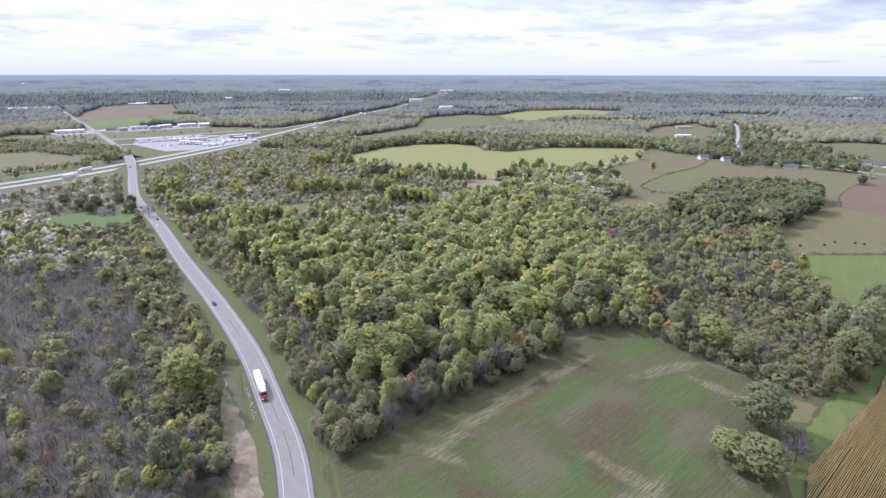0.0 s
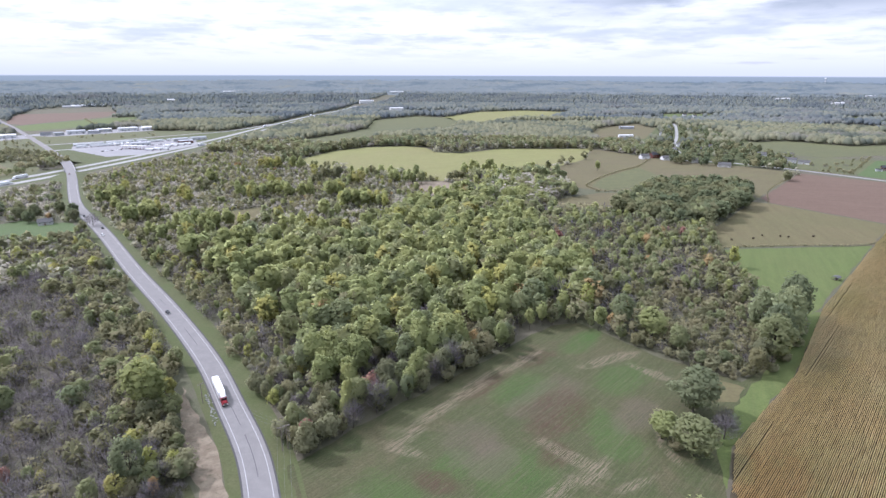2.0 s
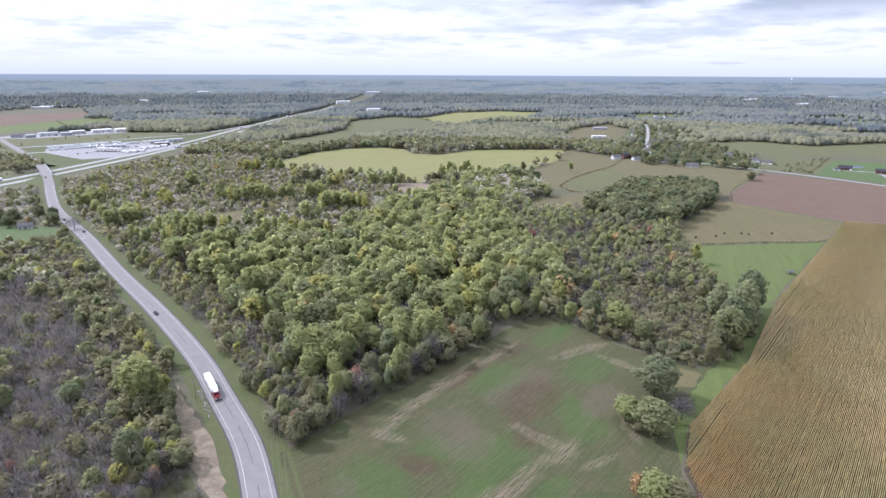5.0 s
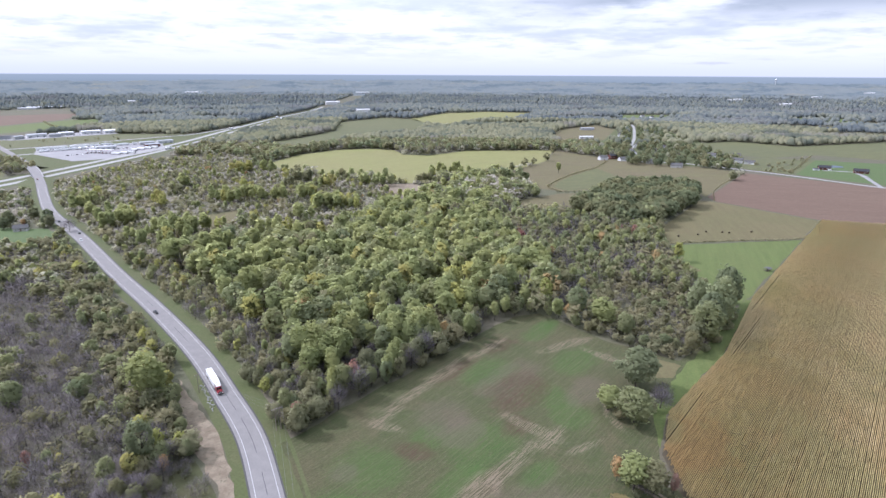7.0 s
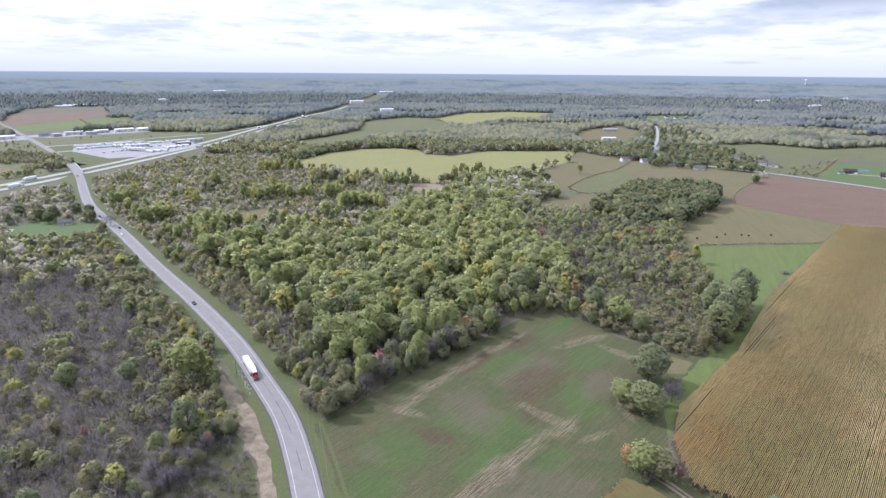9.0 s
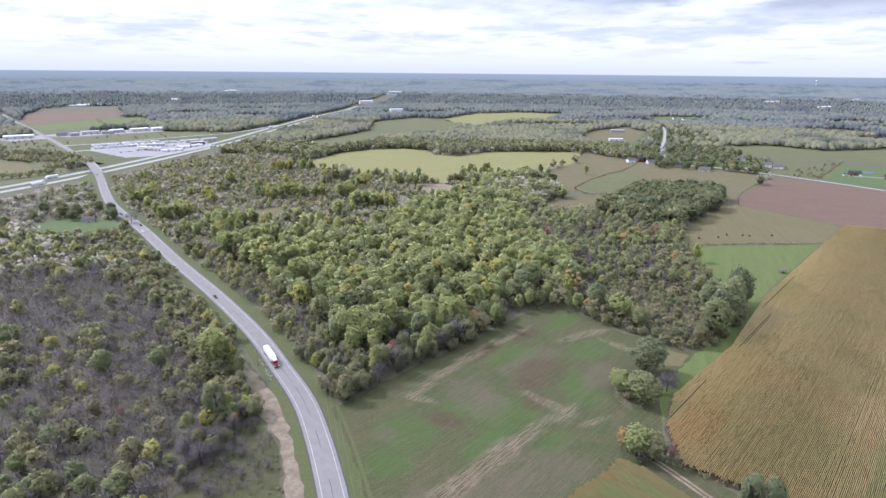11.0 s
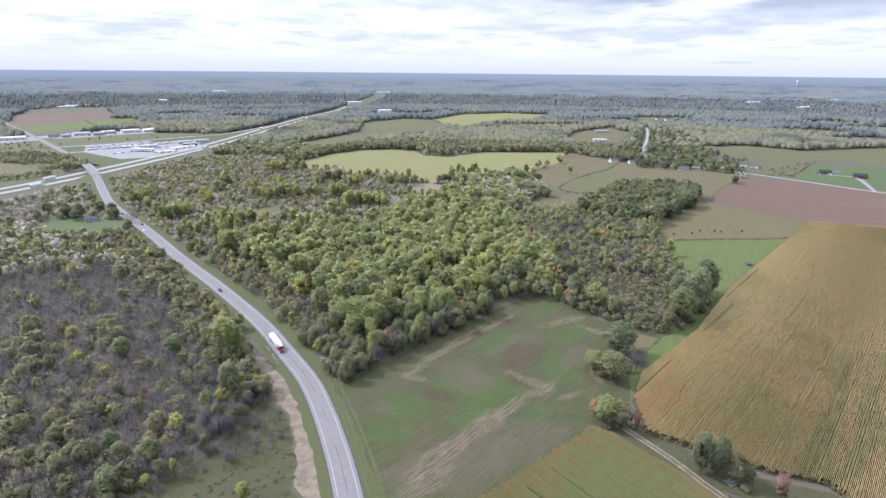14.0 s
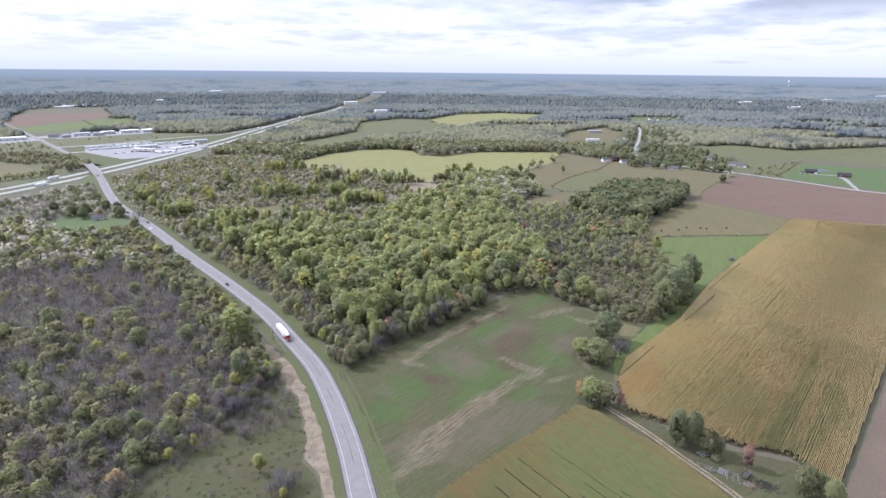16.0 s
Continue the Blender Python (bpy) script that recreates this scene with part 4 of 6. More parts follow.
in_core, in_mixed, in_brush = inside(CORE, x, y), inside(MIXED, x, y), inside(BRUSH, x, y)
in_lot, in_left, in_fl = inside(WOODLOT, x, y), inside(LEFTW, x, y), inside(FARLEFT, x, y)
for k in range(len(x)):
    px, py, c, v = x[k], y[k], cl[k], r.random()
    keep = u[k]
    if in_lot[k]:
        if keep < 0.27:
            spots[pick((("oak", 7), ("green", 2), ("olive", 1)), v)].append((px, py, r.uniform(15, 21), r.uniform(1.05, 1.4)))
    elif in_brush[k]:
        if keep < 0.95:
            spots[pick((("shrub", 5), ("olive", 3), ("bare", 2.0), ("green", 1.2)), v)].append((px, py, r.uniform(4, 9), 1.3))
    elif in_core[k]:
        if edge_d[k] < 14:
            if keep < 0.7:
                spots[pick((("green", 5), ("olive", 3), ("shrub", 2), ("poplar", 3), ("bare", 1.4), ("red", 0.2), ("orange", 0.12)), v)].append((px, py, r.uniform(9, 18), 1.0))
        elif road_d[k] < 34 or c > 0.75:
            if keep < 0.85:
                spots[pick((("olive", 3.5), ("bare", 3.2), ("shrub", 2), ("green", 1.5), ("yellow", 0.6), ("poplar", 0.8)), v)].append((px, py, r.uniform(6, 12), 1.0))
        elif keep < 0.31:
            spots[pick((("poplar", 7), ("green", 2.0), ("yellow", 0.3), ("olive", 0.5), ("bare", 0.4), ("orange", 0.12)), v)].append((px, py, r.uniform(16, 23) + 2 * patchy(px, py, 50, 5), r.uniform(1.05, 1.4)))
        elif keep < 0.72:
            spots[pick((("olive", 2.5), ("bare", 4), ("shrub", 1.5), ("green", 1)), v)].append((px, py, r.uniform(5, 11), 1.0))
        else:
            spots["shrub"].append((px, py, r.uniform(3, 6.5), 1.25))
    elif in_mixed[k]:
        if keep < 0.8:
            w = (("bare", 5 + 3 * c), ("olive", 2.2), ("green", 3.2 - 1.5 * c), ("poplar", 1.2), ("red", 0.10), ("orange", 0.1), ("shrub", 1.2))
            spots[pick(w, v)].append((px, py, r.uniform(7, 15), 1.1))
    elif in_left[k]:
        green = (py - 330) / 60 + 0.5 * c                       # leafier towards the farm
        near_road = road_d[k] < 40
        if near_road:
            w = (("olive", 3), ("green", 2), ("bare", 3), ("yellow", 0.3), ("shrub", 2))
        elif green > 0.2:
            w = (("olive", 3.5), ("green", 1.0), ("bare", 3), ("poplar", 1.6), ("yellow", 0.4), ("thicket", 2.5))
        elif py > 215 + 25 * c:
            w = (("bare", 9), ("olive", 0.7), ("green", 0.3))
        else:
            w = (("bare", 7), ("olive", 1.0 + max(0, 2.5 * c)), ("green", 0.4 + max(0, 1.6 * c)), ("shrub", 0.8), ("yellow", 0.16), ("orange", 0.06))
        if keep < 0.85:
            s = pick(w, v)
            spots[s].append((px, py, r.uniform(7, 13), 1.0) if s == "bare" else (px, py, r.uniform(6, 13), r.uniform(0.9, 1.5)))
        if low_growth.random() < 0.5:
            spots["shrub" if low_growth.random() < 0.6 else "olive"].append((px + low_growth.uniform(-2.3, 2.3), py + low_growth.uniform(-2.3, 2.3), low_growth.uniform(2.5, 5), 1.2))
    elif in_fl[k]:
        if c > 0.85 and keep < 0.2:
            spots[pick((("poplar", 4), ("yellow", 1), ("olive", 2)), v)].append((px, py, r.uniform(9, 14), 1.0))
        elif keep < 0.9:
            s = pick((("thicket", 5), ("bare", 3), ("olive", 2.6), ("shrub", 2.2), ("poplar", 1.0), ("orange", 0.06), ("yellow", 0.2)), v)
            spots[s].append((px, py, r.uniform(3.0, 6.0) if s == "thicket" else r.uniform(4, 9), 1.6 if s == "thicket" else 1.3))

# stands of tall poplars in the open brush: x, y, half lengths, number, kind
STANDS = [(-296, 605, 8, 30, 9, "poplar"), (-235, 522, 20, 24, 16, "poplar"), (-169, 455, 20, 25, 17, "poplar"), (-220, 591, 9, 14, 4, "yellow"),
          (-150, 600, 22, 12, 13, "poplar"), (-94, 610, 36, 12, 24, "poplar"), (-34, 555, 26, 12, 19, "poplar"), (-175, 794, 14, 10, 8, "yellow"),
          (-141, 805, 8, 8, 4, "poplar"), (-91, 717, 20, 8, 9, "olive"), (-10, 676, 42, 5, 11, "poplar"), (26, 680, 7, 4, 3, "green"), (-61, 511, 8, 8, 4, "poplar"),
          (-227, 698, 8, 8, 3, "poplar"), (-281, 545, 9, 14, 6, "poplar"), (-141, 483, 9, 8, 5, "poplar"), (-110, 479, 8, 8, 3, "green"), (98, 720, 10, 10, 5, "poplar"),
          (109, 657, 18, 14, 11, "poplar"), (118, 559, 16, 10, 9, "poplar"), (-200, 640, 30, 10, 4, "olive"), (-120, 680, 30, 16, 5, "olive"), (36, 499, 20, 12, 9, "poplar"),
          (-250, 470, 8, 20, 5, "olive"), (-63, 450, 30, 14, 14, "poplar"), (-205, 425, 12, 20, 6, "olive")]
for sx, sy, ru, rv2, n, s in STANDS:
    for _ in range(n):
        px, py = sx + r.uniform(-1, 1) * ru, sy + r.uniform(-1, 1) * rv2
        if off_line(ROAD2, np.array([px]), np.array([py]))[0] > 14:
            spots[s if r.random() < 0.85 else "yellow"].append((px, py, r.uniform(14, 21), r.uniform(0.9, 1.25)))

# the trees nearest the hay field and the road are things of their own
everyone = [(math.hypot(sx - 20, sy - 130), s, (sx, sy, h, w)) for s, rows in spots.items() for sx, sy, h, w in rows]
everyone.sort(key=lambda e: e[0])
chosen = [e for e in everyone if e[1] != "bare"][:230] + [e for e in everyone if e[1] == "bare"][:50]
taken = {e[2] for e in chosen}
for _, s, (sx, sy, h, w) in chosen:
    tree(s, sx, sy, h, w, group="trees at the edge of the wood")
COUNT = {"poplar": 560, "green": 500, "olive": 190, "oak": 1000, "sage": 600, "yellow": 420, "orange": 400, "red": 400, "bare": 140, "shrub": 95, "thicket": 150}
LEAFS = {"bare": 0.5, "shrub": 1.2, "thicket": 1.1, "poplar": 0.66, "green": 0.69, "olive": 0.94, "oak": 0.56, "yellow": 0.7, "orange": 0.8, "red": 0.8}
for s, rows in spots.items():
    rest = [q for q in rows if q not in taken]
    for near_r, far_r, share, grow in ((0, 260, 1.0, 1.0), (260, 430, 0.5, 1.4), (430, 2000, 0.26, 1.95)):
        tier = [q for q in rest if near_r <= math.hypot(q[0] - 0, q[1] - 60) < far_r]
        if not tier:
            continue
        block("woodland_" + s, tier, s, int(COUNT[s] * share), LEAFS.get(s, 1.25) * grow, {"bare": "leafless grey-brown woodland"}.get(s, WORDS[s].replace("tree", "trees") + " as woodland"))

# far clearings and small fields: x, y, half width, half depth
rg = np.random.default_rng(404)
GAPS = []
for _ in range(260):
    az, dist = math.radians(rg.uniform(-40, 48)), rg.uniform(1600, 2230)
    gx, gy, ru, rv2 = dist * math.sin(az), dist * math.cos(az), rg.uniform(60, 170), rg.uniform(40, 85) * dist / 1700
    rim = [(gx + 1.25 * ru * math.cos(a), gy + 1.25 * rv2 * math.sin(a)) for a in np.linspace(0, 6.28, 13)]
    px, py = np.array([gx] + [p[0] for p in rim]), np.array([gy] + [p[1] for p in rim])
    clear = not any(inside(p, px, py).any() for p in OPENLAND + SPARSE + [VILLAGE])
    clear &= min(off_line(INTER, px, py).min(), off_line(ROAD2, px, py).min()) > 60 and all(math.hypot(gx - g[0], gy - g[1]) > 170 for g in GAPS)
    if clear and len(GAPS) < 18:
        GAPS.append((gx, gy, ru, rv2))
        patch("far_clearing", [(gx + ru * math.cos(a), gy + rv2 * math.sin(a)) for a in np.linspace(0, 6.28, 15)[:-1]], 0.035,
              (TAN, NFIELD, GREENF, TAN2)[len(GAPS) % 4], ("tan far clearing among woods", "olive far field among woods", "green far pasture among woods", "beige far field among woods")[len(GAPS) % 4], "field", 40, 3)

# woods from one kilometre out, thinning in detail
def sector(r0, r1, step, seed):
    x, y = scatter(-r1, r1, 0, r1, step, seed)
    rr, az = np.hypot(x, y), np.degrees(np.arctan2(x, y))
    ok = (rr >= r0) & (rr < r1) & (az > -47) & (az < 54)
    x, y = x[ok], y[ok]
    ok = free(x, y) & ~(in_any(x, y))
    for gx, gy, ru, rv2 in GAPS:
        ok &= np.hypot((x - gx) / ru, (y - gy) / rv2) > 1.0 + 0.12 * np.sin(x / 37) * np.cos(y / 29)
    return x[ok], y[ok]


def in_any(x, y):
    res = np.zeros(np.shape(x), bool)
    for p in (CORE, MIXED, BRUSH, WOODLOT, LEFTW, FARLEFT):
        res |= inside(p, x, y)
    return res


for r0, r1, step, sides, rings, shards, seed in ((250, 820, 6.5, 0, 0, 0, 21), (820, 1150, 8.0, 0, 0, 0, 25), (1150, 1700, 10.5, 6, 2, 8, 22), (1700, 2450, 13, 6, 2, 2, 23), (2450, 3500, 18, 5, 1, 2, 24)):
    sx, sy = sector(r0, r1, step, seed)
    rr = np.random.default_rng(seed)
    if r0 == 250:
        near_e = (sx > 200) & (sy < 700)                     # open farmland on this side
        far_w = (np.hypot(sx, sy) > 480) | (sx < -200)
        keepm = ~near_e & far_w
        sx, sy = sx[keepm], sy[keepm]
    thin = ~inside(VILLAGE, sx, sy) | (rr.random(len(sx)) < 0.13)
    sx, sy = sx[thin], sy[thin]
    h = rr.uniform(10, 17, len(sx)) if r0 < 1700 else rr.uniform(11, 19, len(sx))
    grey = patchy(sx, sy, 260, 31) + rr.normal(0, 0.5, len(sx)) > 0.55
    rows = np.column_stack([sx, sy, h, rr.uniform(1.1, 1.5, len(sx))])
    if r0 == 250:
        kind = rr.random(len(sx)) + np.where(grey, 0.35, 0.0)
        west = sx < -200                                     # low brush between the farm and the motorway
        kind = np.where(west, 0.42 + 0.7 * kind, kind)
        rows[west, 2] = rr.uniform(3.5, 8, west.sum())
        for lo, hi, s in ((0, 0.32, "poplar"), (0.32, 0.62, "green"), (0.62, 0.82, "olive"), (0.82, 0.98, "thicket"), (0.98, 2, "bare")):
            block("middle_woods", rows[(kind >= lo) & (kind < hi)].tolist(), s, 90, 0.9 if s == "bare" else 1.6, WORDS[s].replace("tree", "trees") + " further off", lod=8)
        continue
    if r0 == 820:
        kind = rr.random(len(sx)) + np.where(grey, 0.4, 0.0)
        for lo, hi, s in ((0, 0.3, "green"), (0.3, 0.8, "olive"), (0.8, 1.05, "thicket"), (1.05, 2, "bare")):
            rows_s = rows[(kind >= lo) & (kind < hi)]
            rows_s[:, 2] *= 0.7 if s == "thicket" else 1.0
            block("middle_woods", rows_s.tolist(), s, 48, 1.2 if s == "bare" else 1.9, WORDS[s].replace("tree", "trees") + " beyond the fields", lod=8, trunks=False)
        continue
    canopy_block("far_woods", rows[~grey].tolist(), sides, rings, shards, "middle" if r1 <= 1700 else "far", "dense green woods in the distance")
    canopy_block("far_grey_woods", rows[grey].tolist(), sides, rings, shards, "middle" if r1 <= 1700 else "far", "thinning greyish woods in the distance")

# canopy of the last kilometres
azs = np.radians(np.arange(-50, 57, 0.2))
rads = np.concatenate([np.arange(3300, 4000, 20), np.arange(4000, 5020, 26)])
A, R = np.meshgrid(azs, rads)
cx, cy = R * np.sin(A), R * np.cos(A)
rc = np.random.default_rng(77)
ch = 10 + 4 * patchy(cx, cy, 300, 51) + 3.5 * patchy(cx, cy, 60, 52) + rc.normal(0, 2.5, cx.shape)
gapm = patchy(cx, cy, 420, 53) > 1.0
ch = np.where(gapm, 0.3 + rc.uniform(0, 0.3, cx.shape), ch)
ch[0, :] = 0
cv = np.stack([cx, cy, np.maximum(ch, -0.1) + roll_of(cx, cy)], -1).reshape(-1, 3)
w = len(azs)
ci, cj = np.meshgrid(np.arange(len(rads) - 1), np.arange(w - 1), indexing="ij")
b = (ci * w + cj).ravel()
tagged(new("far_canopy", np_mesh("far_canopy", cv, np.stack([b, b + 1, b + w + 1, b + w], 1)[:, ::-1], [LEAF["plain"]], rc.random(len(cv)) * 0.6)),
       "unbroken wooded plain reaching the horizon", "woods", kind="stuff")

# ---- standing corn ----
def corn_mat(name, angle, dry, green, rust, lush, rusty, pale=()):
    """Ripening corn: tone by stretch, by bundle of rows along angle and by leaf."""
    m = Mat(name, 0.68)
    leaf = m.n.new("ShaderNodeNewGeometry").outputs["Random Per Island"]
    rows = m.noise(1.0, 4, 0.65, m.turned(angle, (60, 6.0, 9)))
    c = m.mix(m.ramp(m.noise(0.014, 5, 0.6), 0.4, 0.62), dry, green)
    c = m.mix(m.ramp(rows, 0.5, 0.72, 0, 0.4), c, rust)
    c = m.mix(m.ramp(m.noise(0.06, 4, 0.65), 0.5, 0.72, 0, 0.5), c, green)
    for x, y, ru, rv in lush:
        c = m.mix(m.math("MULTIPLY", m.blob(x, y, angle, ru, rv, rows), 0.55), c, tuple(0.55 * g + 0.35 * q for g, q in zip(green, (0.20, 0.30, 0.09))))
    for x, y, ru, rv in pale:                                # drier, paler stretches
        c = m.mix(m.math("MULTIPLY", m.blob(x, y, angle, ru, rv, m.noise(0.02, 4, 0.6)), 0.35), c, (0.80, 0.66, 0.38))
    rx, ry, ru, rv, *turn = rusty
    c = m.mix(m.math("MULTIPLY", m.blob(rx, ry, turn[0] if turn else angle, ru, rv, m.noise(0.05, 4, 0.6)), 0.28), c, (1.0 * rust[0], 0.78 * rust[1], 0.72 * rust[2]))
    c = m.mix(m.ramp(leaf, 0.55, 1.0, 0, 0.08), c, tuple(1.15 * v for v in dry))
    c = m.mix(m.ramp(leaf, 0.4, 0.0, 0, 0.1), c, tuple(0.7 * v for v in green))
    return m.done(c, 0.85)


CORN = corn_mat("ripe_corn", 41.5, (0.62, 0.49, 0.245), (0.53, 0.46, 0.22), (0.62, 0.41, 0.195), [(196, 96, 45, 8), (150, 75, 30, 10), (185, 105, 60, 4)], (112, 128, 30, 14), [(330, 290, 190, 80)])
CORN_GREEN = corn_mat("olive_corn", -60, (0.19, 0.162, 0.068), (0.155, 0.155, 0.06), (0.245, 0.175, 0.074), [(70, 60, 40, 30)], (34, 84, 62, 13, 36))
# soil with the shade between the rows put into its dark tone
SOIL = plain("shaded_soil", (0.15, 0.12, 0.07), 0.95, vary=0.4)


def corn(name, poly, angle, row, h, label, seed, mat, step, fill, holes=()):
    """Rows of standing stalks: each row a ragged ridge with loose leaves."""
    patch("corn_soil", poly, 0.05, SOIL, "soil between corn rows, darkened for shade", "field")
    r = np.random.default_rng(seed)
    a = radians(angle)
    d, s = np.array([math.cos(a), math.sin(a)]), np.array([-math.sin(a), math.cos(a)])
    p = np.array(poly, float)
    us, vs = p @ d, p @ s
    verts = []
    n0 = 0
    for v in np.arange(vs.min(), vs.max(), row):
        v = v + r.normal(0, 0.03)
        u = np.arange(us.min(), us.max(), step) + r.uniform(0, step)
        x, y = u * d[0] + v * s[0], u * d[1] + v * s[1]
        ok, low = inside(poly, x, y), np.ones(len(u))
        for hx, hy, hr in holes:                             # lodged and missing plants
            low = np.where(np.hypot(x - hx, y - hy) < hr * r.uniform(0.6, 1.2, len(u)), 0.78, low)
        for _ in range(2):                                   # a few missed stretches
            if r.random() < 0.05:
                g0 = r.integers(0, len(u))
                low[g0:g0 + int(r.integers(14, 50))] = 0.66
        u, low = u[ok], low[ok]
        if len(u) < 3:
            continue
        k = len(u)
        wob = r.normal(0, 0.04, k)
        top = h * r.uniform(0.96, 1.03, k) * low
        nxt = np.minimum(np.arange(k) + 1, k - 1)
        for half in (-1, 1):
            lo = v + half * (row * fill + r.normal(0, 0.03, k))
            hi = v + wob
            q = np.empty((4 * k, 3))
            e = u + step
            for j, (uu, ww, zz) in enumerate(((u, lo, h * 0.7 * low), (e, lo[nxt], h * 0.7 * low[nxt]), (e, hi[nxt], top[nxt]), (u, hi, top))):
                q[j::4, 0], q[j::4, 1], q[j::4, 2] = uu * d[0] + ww * s[0], uu * d[1] + ww * s[1], zz
            verts.append(q)
    v = np.vstack(verts)
    f = np.arange(len(v)).reshape(-1, 4)
    return tagged(new(name, np_mesh(name, v, f, [mat])), label, "corn", kind="stuff")


corn("corn", CORN_A, 41.5, 0.56, 2.3, "ripe tan standing corn in straight rows", 61, CORN, 2.6, 0.27)
HOLES = [(75, 95, 1.9), (70, 100, 1.3), (79, 92.5, 2.2), (77, 93.5, 2.2), (84, 85, 2.0), (86, 83, 1.5), (90, 78, 1.7), (92, 71, 0.9), (95, 66, 1.0), (93.5, 73, 0.8), (96, 62, 0.9), (42, 71, 0.8), (98, 69, 0.8), (99, 60, 0.8), (46, 84, 0.9)]
corn("corn", CORN_B, -60, 0.6, 2.2, "ripening olive-green standing corn with a rusty edge", 62, CORN_GREEN, 1.8, 0.26, HOLES)

